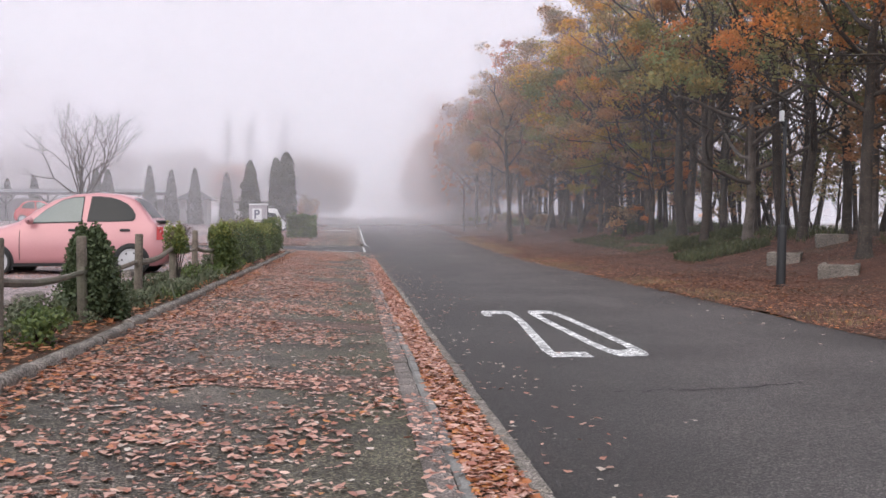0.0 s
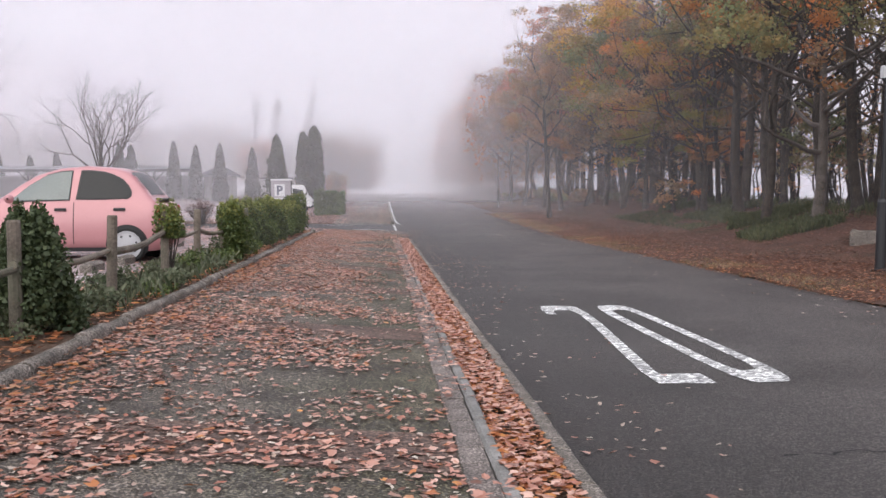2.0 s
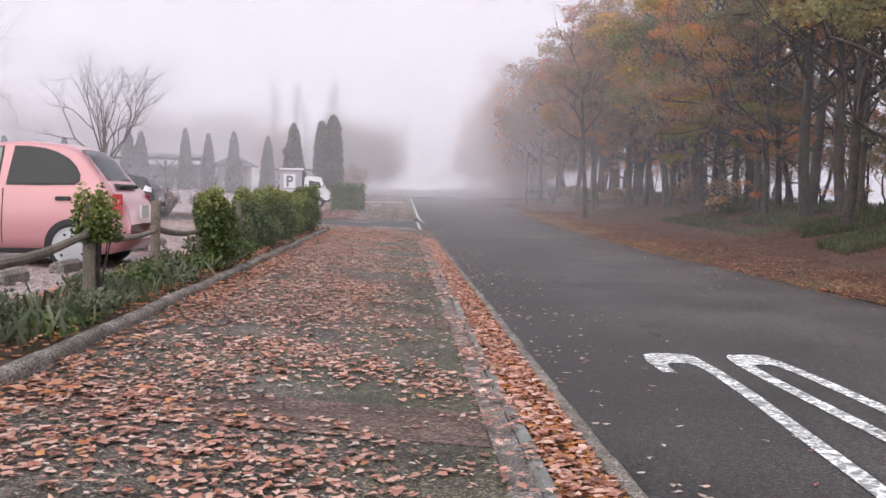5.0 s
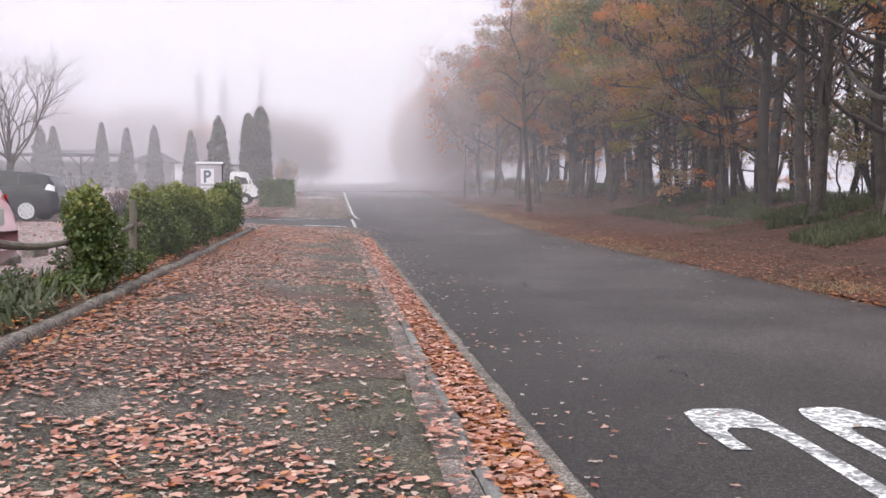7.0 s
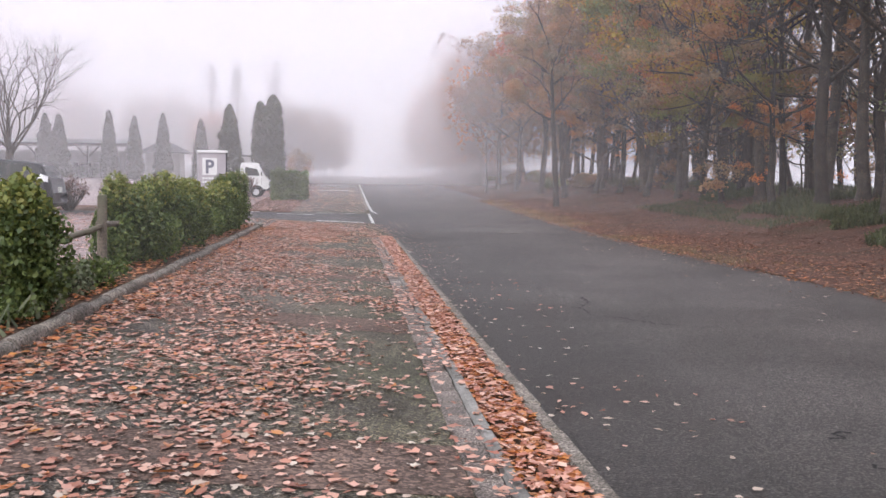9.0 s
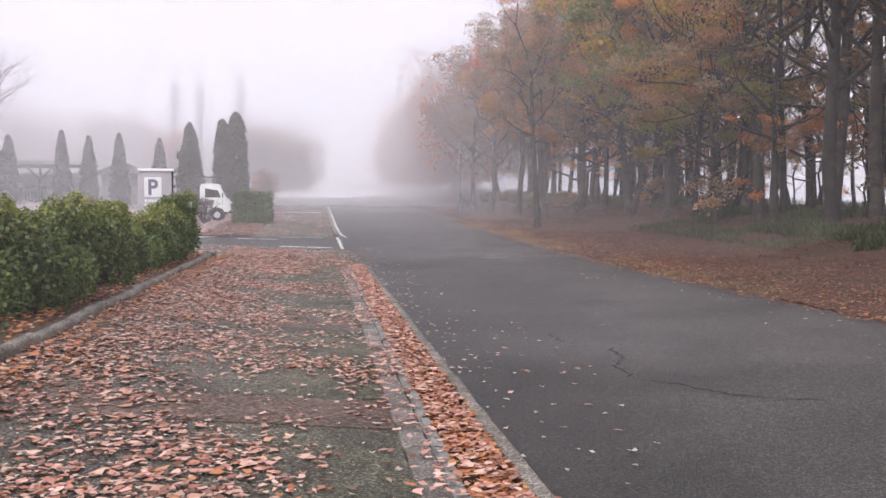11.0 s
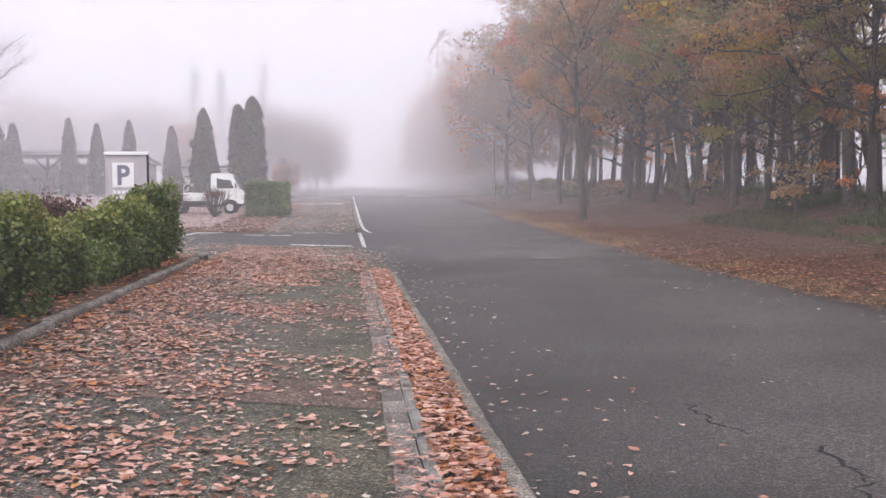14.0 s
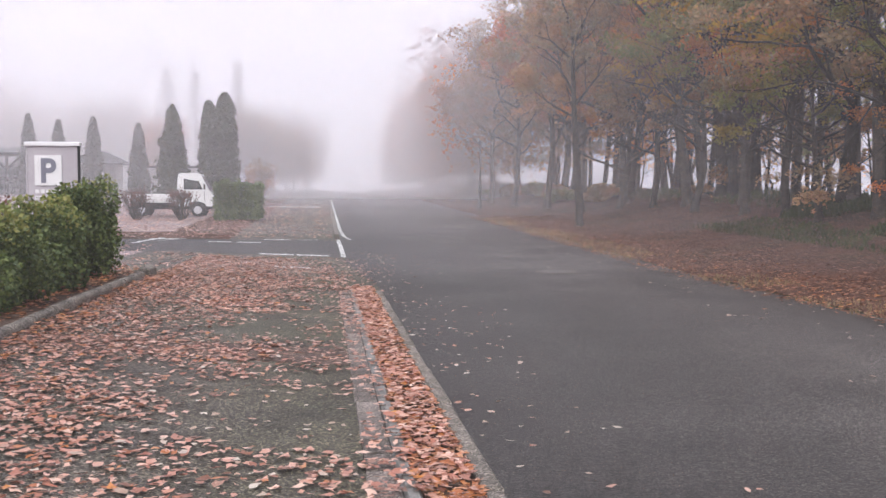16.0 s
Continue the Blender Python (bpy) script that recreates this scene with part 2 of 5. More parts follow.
LEAF_LOW = leaf_mat("leaf_ground_cover", [(0.062, 0.087, 0.045), (0.112, 0.129, 0.071), (0.163, 0.175, 0.111), (0.076, 0.087, 0.052)], 0.6, 0.2)
LEAF_YEW = leaf_mat("leaf_dark_shrub", [(0.046, 0.066, 0.03), (0.068, 0.092, 0.04), (0.09, 0.115, 0.05)], 0.6, 0.2)
LEAF_GRASS = leaf_mat("leaf_grass", [(0.042, 0.052, 0.022), (0.068, 0.082, 0.03), (0.1, 0.1, 0.045)], 0.6, 0.2)
LEAF_WINE = leaf_mat("leaf_wine", [(0.09, 0.04, 0.035), (0.15, 0.06, 0.05), (0.1, 0.07, 0.05)], 0.6, 0.15)
LEAF_MUSTARD = leaf_mat("leaf_mustard", [(0.22, 0.175, 0.055), (0.4, 0.29, 0.075), (0.33, 0.25, 0.075), (0.2, 0.18, 0.06)], 0.7, 0.5, 0.32, 0.5, 0.6)
LEAF_STRAW = leaf_mat("leaf_straw", [(0.2, 0.14, 0.08), (0.3, 0.22, 0.13), (0.36, 0.28, 0.18)], 0.8, 0.2)
LITTER = leaf_mat("litter_pinkish", [(0.2, 0.07, 0.045), (0.5, 0.25, 0.19), (0.63, 0.37, 0.29), (0.12, 0.05, 0.032), (0.43, 0.18, 0.125), (0.7, 0.47, 0.38), (0.32, 0.1, 0.062), (0.55, 0.3, 0.225)], 0.42, 0.1, 0.15)
LITTER_ORANGE = leaf_mat("litter_orange", [(0.137, 0.044, 0.021), (0.378, 0.123, 0.047), (0.525, 0.202, 0.085), (0.231, 0.066, 0.025), (0.504, 0.264, 0.153), (0.42, 0.141, 0.043), (0.578, 0.246, 0.06)], 0.42, 0.1, 0.15)
# red-brown bank litter, its colour darkened further for deep shade under the trees
LITTER_BROWN_SHADED = leaf_mat("litter_brown_shaded", [(0.1, 0.042, 0.026), (0.22, 0.095, 0.06), (0.3, 0.14, 0.09), (0.16, 0.06, 0.035), (0.26, 0.12, 0.07)], 0.6, 0.1, 0.25)
LITTER_PALE = leaf_mat("litter_pale", [(0.5, 0.42, 0.36), (0.4, 0.28, 0.22), (0.6, 0.54, 0.47), (0.3, 0.16, 0.1)], 0.5, 0.1, 0.1)


def mist_mat(name, thick, low, fade):
    """Imitated haze for a flat sheet: mostly clear, the rest scatters the daylight that falls on it from above; fades
    out at the ground.
    """
    m = bpy.data.materials.new(name)
    m.use_nodes = True
    n, l = m.node_tree.nodes, m.node_tree.links
    n.remove(n["Principled BSDF"])
    # fixed normals let the upright sheet take light from the whole sky
    up, down = n.new("ShaderNodeCombineXYZ"), n.new("ShaderNodeCombineXYZ")
    up.inputs["Z"].default_value, down.inputs["Z"].default_value = 1, -1
    a, b = n.new("ShaderNodeBsdfDiffuse"), n.new("ShaderNodeBsdfTranslucent")
    for s, v in ((a, up), (b, down)):
        s.inputs["Color"].default_value = (0.89, 0.845, 0.88, 1)
        l.new(v.outputs[0], s.inputs["Normal"])
    add, mixs, clear = n.new("ShaderNodeAddShader"), n.new("ShaderNodeMixShader"), n.new("ShaderNodeBsdfTransparent")
    l.new(a.outputs[0], add.inputs[0])
    l.new(b.outputs[0], add.inputs[1])
    co, sep = n.new("ShaderNodeTexCoord"), n.new("ShaderNodeSeparateXYZ")
    l.new(co.outputs["Object"], sep.inputs[0])
    rise = n.new("ShaderNodeMapRange")
    rise.inputs["From Min"].default_value, rise.inputs["From Max"].default_value = low, low + fade
    rise.inputs["To Max"].default_value = thick
    l.new(sep.outputs["Z"], rise.inputs["Value"])
    l.new(rise.outputs["Result"], mixs.inputs["Fac"])
    l.new(clear.outputs[0], mixs.inputs[1])
    l.new(add.outputs[0], mixs.inputs[2])
    l.new(mixs.outputs[0], n["Material Output"].inputs["Surface"])
    return m


# ---- mesh helpers ----
RNG = np.random.default_rng(7)


class Shape:
    """Gathers vertices and faces of one mesh."""

    def __init__(self):
        self.v, self.f = [], []

    def add(self, vs, fs):
        k = len(self.v)
        self.v.extend(tuple(p) for p in vs)
        self.f.extend(tuple(i + k for i in f) for f in fs)
        return self

    def box(self, x0, x1, y0, y1, z0, z1, bevel=0.0):
        b = min(bevel, (x1 - x0) / 3, (y1 - y0) / 3, (z1 - z0) / 3)
        if b <= 0:
            vs = [(x, y, z) for z in (z0, z1) for x, y in ((x0, y0), (x1, y0), (x1, y1), (x0, y1))]
            fs = [(3, 2, 1, 0), (4, 5, 6, 7), (0, 1, 5, 4), (1, 2, 6, 5), (2, 3, 7, 6), (3, 0, 4, 7)]
            return self.add(vs, fs)
        vs = [(x0, y0, z0), (x1, y0, z0), (x1, y1, z0), (x0, y1, z0), (x0, y0, z1 - b), (x1, y0, z1 - b), (x1, y1, z1 - b), (x0, y1, z1 - b),
              (x0 + b, y0 + b, z1), (x1 - b, y0 + b, z1), (x1 - b, y1 - b, z1), (x0 + b, y1 - b, z1)]
        fs = [(3, 2, 1, 0)] + [(i, (i + 1) % 4, 4 + (i + 1) % 4, 4 + i) for i in range(4)] + [(4 + i, 4 + (i + 1) % 4, 8 + (i + 1) % 4, 8 + i) for i in range(4)] + [(8, 9, 10, 11)]
        return self.add(vs, fs)

    def tube(self, pts, radii, sides=6, cap=True):
        pts = [np.array(p, float) for p in pts]
        vs, fs = [], []
        for i, p in enumerate(pts):
            d = pts[min(i + 1, len(pts) - 1)] - pts[max(i - 1, 0)]
            d /= np.linalg.norm(d) + 1e-9
            a = np.cross(d, (0, 0, 1) if abs(d[2]) < 0.9 else (1, 0, 0))
            a /= np.linalg.norm(a)
            b = np.cross(d, a)
            for k in range(sides):
                t = 2 * math.pi * k / sides
                vs.append(p + radii[i] * (math.cos(t) * a + math.sin(t) * b))
        for i in range(len(pts) - 1):
            for k in range(sides):
                j = (k + 1) % sides
                fs.append((i * sides + k, i * sides + j, (i + 1) * sides + j, (i + 1) * sides + k))
        if cap:
            fs.append(tuple(range(sides - 1, -1, -1)))
            fs.append(tuple((len(pts) - 1) * sides + k for k in range(sides)))
        return self.add(vs, fs)

    def lathe(self, prof, axis="z", sides=20, at=(0, 0, 0)):
        vs, fs = [], []
        for r, h in prof:
            for k in range(sides):
                t = 2 * math.pi * k / sides
                c, s = r * math.cos(t), r * math.sin(t)
                p = (c, s, h) if axis == "z" else (c, h, s)
                vs.append(tuple(p[i] + at[i] for i in range(3)))
        n = len(prof)
        for i in range(n - 1):
            for k in range(sides):
                j = (k + 1) % sides
                fs.append((i * sides + k, i * sides + j, (i + 1) * sides + j, (i + 1) * sides + k))
        fs.append(tuple(range(sides)))
        fs.append(tuple((n - 1) * sides + k for k in range(sides)))
        return self.add(vs, fs)

    def mesh(self, name, material, smooth=False):
        me = bpy.data.meshes.new(name)
        me.from_pydata(self.v, [], self.f)
        me.materials.append(material)
        if smooth:
            me.polygons.foreach_set("use_smooth", [True] * len(me.polygons))
        me.update()
        return me


def quads(name, verts, faces, material):
    """A mesh from numpy arrays of vertices and equal faces."""
    me = bpy.data.meshes.new(name)
    k = faces.shape[1]
    me.vertices.add(len(verts))
    me.vertices.foreach_set("co", verts.astype(np.float32).ravel())
    me.loops.add(faces.size)
    me.loops.foreach_set("vertex_index", faces.astype(np.int32).ravel())
    me.polygons.add(len(faces))
    me.polygons.foreach_set("loop_start", np.arange(0, faces.size, k, dtype=np.int32))
    me.polygons.foreach_set("loop_total", np.full(len(faces), k, dtype=np.int32))
    me.materials.append(material)
    me.update(calc_edges=True)
    me.validate()
    return me


def part(name, shape, material, parent=None, label="", smooth=False):
    """One mesh object, under a thing or a part where a parent is given."""
    ob = new(name, shape if isinstance(shape, bpy.types.Mesh) else shape.mesh(name, material, smooth))
    if parent:
        ob.parent = parent
    return tagged(ob, label)


def thing(name, m, label, category, group="", kind=""):
    ob = new(name)
    ob.matrix_world = m
    return tagged(ob, label, category, group, kind)


def unit(a):
    return a / (np.linalg.norm(a, axis=1, keepdims=True) + 1e-9)


def foliage(name, centres, size, material, flat=0.0, long=1.5, rng=RNG):
    """Small folded leaves round the given centres, turned at random; flat: how far they lie level."""
    n = len(centres)
    u = unit(rng.normal(size=(n, 3)) * (1, 1, 1 - flat * 0.8))
    w = unit(np.cross(u, rng.normal(size=(n, 3))))
    k = np.cross(u, w)
    s = (size * rng.uniform(0.6, 1.3, n))[:, None]
    p = np.stack([centres - u * s * long / 2, centres + w * s / 2 + k * s * 0.15, centres + u * s * long / 2, centres - w * s / 2 + k * s * 0.15], 1)
    return quads(name, p.reshape(-1, 3), np.arange(4 * n).reshape(n, 4), material)


def litter(name, x, y, z, size, material, curl=0.14, rng=RNG):
    """Fallen lobed leaves lying at the given places."""
    n = len(x)
    ang = np.array([0, 0.6, 1.3, 2.3, 3.6, 4.6, 5.4])
    base = np.array([1.0, 0.6, 0.88, 0.6, 0.75, 0.85, 0.55])
    r = base[None, :] * rng.uniform(0.75, 1.2, (n, 7)) * (size * rng.uniform(0.55, 1.15, n))[:, None] * 0.5
    turn = rng.uniform(0, 6.3, n)[:, None]
    narrow = rng.uniform(0.35, 0.9, n)[:, None]
    lx, ly = r * np.cos(ang), r * np.sin(ang) * narrow
    tilt = rng.normal(0, 0.08, (n, 2))
    bend = curl * rng.uniform(-0.3, 1.3, n)[:, None]
    lz = bend * ly ** 2 / (size * 0.3) + rng.normal(0, 0.035, (n, 7)) * size + lx * tilt[:, :1] + ly * tilt[:, 1:]
    lz = lz - lz.min(1, keepdims=True)
    px = x[:, None] + lx * np.cos(turn) - ly * np.sin(turn)
    py = y[:, None] + lx * np.sin(turn) + ly * np.cos(turn)
    pz = z[:, None] + lz + 0.004
    cen = np.stack([x, y, z + 0.004 + np.maximum(0.0, lz.mean(1) * 0.5)], 1)
    v = np.concatenate([cen[:, None, :], np.stack([px, py, pz], 2)], 1).reshape(-1, 3)
    f = np.array([(0, i + 1, (i + 1) % 7 + 1) for i in range(7)])
    faces = (np.arange(n) * 8)[:, None, None] + f[None]
    return quads(name, v, faces.reshape(-1, 3), material)


# ---- the lie of the land ----
ZX = [-60, -20, -8, -4, -2.3, -2.15, -1.1, 0.36, 0.6, 0.95, 2.2, 4, 6.4, 8.8, 10.5, 12.2, 13.8, 17, 20, 24, 40, 90]
ZZ = [0.6, 0.5, 0.36, 0.3, 0.24, 0.19, 0.11, 0.0, -0.02, -0.05, -0.1, -0.09, -0.13, -0.08, 0.05, 0.38, 0.82, 1.0, 0.8, -1.2, -5, -7]


def rise(y):
    """The street climbs gently past the parking entrance."""
    y = np.asarray(y, float)
    return 0.0225 * np.where(y < 33, 0, np.where(y < 41, (y - 33) ** 2 / 16, np.where(y < 130, y - 37, 93 + (y - 130) * 0.2)))


def ground(x, y):
    """Height of the land: across the street by ZX, ZZ; the lot's cross-fall eases off beyond the entrance."""
    across = np.interp(x, ZX, ZZ)
    x, y = np.asarray(x, float), np.asarray(y, float)
    ease = np.clip((y - 33) / 12, 0, 1)
    rear = 0.5 * np.clip((-x - 7) / 6, 0, 1) * np.clip((y - 47) / 22, 0, 1)
    return across * np.where(x < 0.36, 1 - 0.85 * ease, 1.0) + rise(y) + rear


def sheet(name, x0, x1, y0, y1, dx, dy, material, lift=0.0, rough=0.0, x_edge=None, x_left=None):
    """A gridded piece of ground that follows the land; x_edge(y) may bend its right side."""
    nx, ny = max(2, int((x1 - x0) / dx) + 1), max(2, int((y1 - y0) / dy) + 1)
    ys = np.linspace(y0, y1, ny)
    gx = np.linspace(0, 1, nx)
    lo = [x_left(y) if x_left else x0 for y in ys]
    X = np.array([a + gx * ((x_edge(y) if x_edge else x1) - a) for a, y in zip(lo, ys)])
    Y = np.repeat(ys[:, None], nx, 1)
    Z = ground(X, Y) + lift
    if rough:
        Z = Z + rough * np.array([[noise.noise(Vector((a * 0.9, b * 0.9, 3.1))) for a, b in zip(p, q)] for p, q in zip(X, Y)])
    v = np.stack([X, Y, Z], 2).reshape(-1, 3)
    i = np.arange(nx * ny).reshape(ny, nx)
    f = np.stack([i[:-1, :-1], i[:-1, 1:], i[1:, 1:], i[1:, :-1]], 2).reshape(-1, 4)
    me = quads(name, v, f, material)
    me.polygons.foreach_set("use_smooth", [True] * len(me.polygons))
    return me


def road_right(y):
    return 6.15 + 0.0135 * min(y, 60)


def road_left(y):
    return 0.95 - 0.37 * min(1.0, max(0.0, (y - 35.0) / 4.0))


XL = -2.16          # inner face of the kerb beside the planting
DRIVE0, DRIVE1 = 40.2, 45.2   # the parking entrance

# far land, one sheet to the horizon, a little below the paved pieces
g = bmesh.new()
gx = [-1500, -400, -120] + ZX[:13] + ZX[13:] + [200, 500, 1500]
gy = [-300, -60, -15, 0, 15, 30, 34, 37, 41, 46, 52, 60, 75, 90, 110, 130, 160, 250, 600, 1800]
grid = [[g.verts.new((x, y, float(ground(x, y)) - 0.06)) for x in gx] for y in gy]
for j in range(len(gy) - 1):
    for i in range(len(gx) - 1):
        g.faces.new((grid[j][i], grid[j][i + 1], grid[j + 1][i + 1], grid[j + 1][i]))
gm = bpy.data.meshes.new("ground")
g.to_mesh(gm)
g.free()
gm.materials.append(FIELD)
tagged(new("ground", gm), "brown and green open ground reaching into fog", "ground", kind="structure")

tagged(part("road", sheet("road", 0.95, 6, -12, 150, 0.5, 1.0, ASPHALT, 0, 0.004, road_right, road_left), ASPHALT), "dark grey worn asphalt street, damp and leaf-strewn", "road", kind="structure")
tagged(part("pavement", sheet("pavement", XL, 0.357, -12, DRIVE0, 0.25, 0.5, PATH, 0.0, 0.006), PATH), "grey exposed-aggregate footpath covered with fallen leaves", "pavement", kind="structure")
tagged(part("pavement_beyond_entrance", sheet("pavement_beyond", XL, 0.44, DRIVE1, 150, 0.3, 1.0, PATH, 0.0, 0.006), PATH), "grey footpath continuing beyond the parking entrance", "pavement", kind="structure")
tagged(part("pavement_apron", sheet("pavement_apron", 0.357, 0.95, 33.9, DRIVE0, 0.2, 0.5, PATH, 0.0, 0.004, road_left), PATH), "grey footpath edge strewn with leaves at the entrance", "pavement", kind="structure")
tagged(part("entrance_road", sheet("entrance_road", -14, 0.59, DRIVE0, DRIVE1, 0.5, 0.5, ASPHALT, 0.002), ASPHALT), "dark asphalt parking entrance crossing the footpath", "road", kind="structure")
tagged(part("parking_lot", sheet("parking_lot", -60, -3.3, -12, DRIVE0, 1.0, 1.0, LOT, 0.0, 0.01), LOT), "grey asphalt parking lot scattered with leaves", "parking lot", kind="structure")
tagged(part("parking_lot_rear", sheet("parking_lot_rear", -60, -14, DRIVE0, 80, 1.0, 1.0, LOT, 0.0, 0.01), LOT), "grey asphalt parking lot behind the entrance", "parking lot", kind="structure")
tagged(part("parking_lot_side", sheet("parking_lot_side", -14, -4, 48.5, 80, 1.0, 1.0, LOT, 0.0, 0.01), LOT), "grey asphalt parking lot beside the low shrubs", "parking lot", kind="structure")
tagged(part("planting_bed", sheet("planting_bed", -3.3, -2.26, -12, 34.6, 0.2, 0.4, SOIL, 0.03, 0.05), SOIL), "dark soil planting bed with dead leaves", "planting bed", kind="structure")
tagged(part("shrub_bed", sheet("shrub_bed", -14, XL, DRIVE1, 48.5, 0.5, 0.5, BANK, 0.01, 0.04), BANK), "leaf-covered shrub bed beside the parking entrance", "planting bed", kind="structure")
tagged(part("shrub_bed_side", sheet("shrub_bed_side", -4, XL, 48.5, 150, 0.4, 1.0, BANK, 0.01, 0.04), BANK), "leaf-covered verge beside the footpath", "verge", kind="structure")
tagged(part("pavement_corner", sheet("pavement_corner", -3.3, XL, 34.6, DRIVE0, 0.25, 0.5, PATH, 0.003, 0.01), PATH), "leaf-strewn footpath corner beside the entrance", "pavement", kind="structure")
tagged(part("wooded_bank", sheet("wooded_bank", 6, 26, -12, 150, 0.5, 1.0, BANK, 0.015, 0.06, None, lambda y: road_right(y) - 0.02), BANK), "bank of brown leaf litter rising under the trees", "bank", kind="structure")
for y in (3.2, 7.0, 11.2, 15.4, 19.6, 23.8, 28.0):
    part("paving_band", sheet("paving_band", XL + 0.01, 0.35, y, y + 0.75, 0.25, 0.25, PATH_RED, 0.004, 0.006), PATH_RED, bpy.data.objects["pavement"], "reddish-brown cross band in the footpath")

# ---- kerbs and edging ----
def round_stone(x0, x1, length, up, down):
    """A kerb stone with a worn, rounded top."""
    n = 9
    w = (x1 - x0) / 2
    prof = [(x0, -down)] + [((x0 + x1) / 2 - w * math.cos(math.pi * k / (n - 1)) * (1 - 0.03 * (k % 2)), up * (0.35 + 0.65 * math.sin(math.pi * k / (n - 1)) ** 0.8)) for k in range(n)] + [(x1, -down)]
    k = len(prof)
    s = Shape()
    s.add([(x, y, z) for y in (0.004, 0.03, length - 0.03, length - 0.006) for x, z in [(((x0 + x1) / 2) + (p[0] - (x0 + x1) / 2) * (0.93 if y in (0.004, length - 0.006) else 1), p[1] * (0.93 if y in (0.004, length - 0.006) else 1)) for p in prof]],
          [(j * k + i, j * k + (i + 1) % k, (j + 1) * k + (i + 1) % k, (j + 1) * k + i) for j in range(3) for i in range(k)] + [tuple(range(k)), tuple(reversed(range(3 * k, 4 * k)))])
    return s


def stones(name, piece, x0, x1, y0, y1, length, up, down, material, label, wobble=0.004, bevel=0.012, rounded=False):
    """A row of separate stones along the street, each a piece of its own."""
    row = thing(name, Matrix(), label, "kerb", kind="structure")
    me = (round_stone(x0, x1, length, up, down) if rounded else Shape().box(x0, x1, 0.004, length - 0.006, -down, up, bevel)).mesh(piece, material)
    n = int((y1 - y0) / length)
    for i in range(n):
        y = y0 + i * length
        ob = new(piece, me)
        ob.parent = row
        xm = (x0 + x1) / 2
        slope = math.degrees(math.atan((ground(xm, y + length) - ground(xm, y)) / length))
        ob.matrix_local = pose(random.uniform(-wobble, wobble), y, float(ground(xm, y)) + random.uniform(-wobble, wobble), slope, 0, random.uniform(-0.3, 0.3))
    return row


stones("kerb_planting", "kerb_stone", -2.28, XL, 0.3, 34.2, 0.6, 0.07, 0.12, CONCRETE, "weathered grey concrete kerb beside the planting bed", 0.012, 0.035, True)
stones("kerb_street", "kerb_stone", 0.855, 0.95, 0.3, 33.9, 0.6, 0.035, 0.12, CONCRETE, "flush grey concrete kerb at the street", 0.006)
stones("edging_row", "edging_block", 0.36, 0.5, 0.3, 33.9, 0.3, 0.012, 0.1, BLOCK, "row of pinkish-grey edging blocks along the footpath", 0.005, 0.008)
stones("gutter_row", "gutter_block", 0.505, 0.58, 0.3, 33.9, 0.6, 0.03, 0.1, GUTTER, "narrow grey concrete gutter edge", 0.006, 0.015)
tagged(part("leaf_channel", sheet("leaf_channel", 0.58, 0.855, 0.3, 33.9, 0.14, 0.5, SOIL, -0.01), SOIL), "soil channel filled with fallen leaves", "channel", kind="structure")
bend = thing("kerb_return", Matrix(), "curved concrete kerb end at the entrance", "kerb", kind="structure")
bend_mesh = Shape().box(-0.07, 0.07, 0.0, 0.5, -0.15, 0.09, 0.02).mesh("kerb_stone", CONCRETE)
bx, by, ba = -2.23, 34.25, 0.0
for i in range(2):
    ob = new("kerb_stone", bend_mesh)
    ob.parent = bend
    ob.matrix_local = pose(bx, by, float(ground(bx, by)), 0, 0, ba)
    bx -= 0.51 * math.sin(radians(ba))
    by += 0.51 * math.cos(radians(ba))
    ba += 14
# kerb of the far footpath, with its white edge line
stones("kerb_far", "kerb_stone", 0.445, 0.56, 46.6, 120, 1.2, 0.08, 0.12, CONCRETE, "pale concrete kerb of the footpath beyond the entrance", 0.004)


def ribbon(name, pts, widths, material, label, category, lift=0.006):
    """A painted or cut line on the ground, as a thin strip with its own edges."""
    s = Shape()
    pts = [np.array(p, float) for p in pts]
    widths = list(widths) if len(widths) == len(pts) else [widths[0]] * len(pts)
    vs = []
    for i, p in enumerate(pts):
        d = pts[min(i + 1, len(pts) - 1)] - pts[max(i - 1, 0)]
        d /= np.linalg.norm(d) + 1e-9
        nrm = np.array((-d[1], d[0]))
        for k in (-1, 1):
            q = p + nrm * widths[i] / 2 * k
            vs.append((q[0], q[1], float(ground(q[0], q[1])) + lift))
    s.add(vs, [(2 * i, 2 * i + 1, 2 * i + 3, 2 * i + 2) for i in range(len(pts) - 1)])
    return tagged(part(name, s, material), label, category)


def dashes(name, x0, x1, y, width, gap, n, label):
    """Broken painted line across the footpath, each dash a part."""
    line = thing(name, Matrix(), label, "road marking")
    step = (x1 - x0) / n
    for i in range(n):
        a, b = x0 + i * step, x0 + (i + 1) * step - gap * random.uniform(0.4, 1.3)
        pts = [(a, y - width / 2), (b, y - width / 2), (b, y + width / 2), (a, y + width / 2)]
        part("dash", Shape().add([(p, q, float(ground(p, q)) + 0.012) for p, q in pts], [(0, 1, 2, 3)]), PAINT, line)
    return line


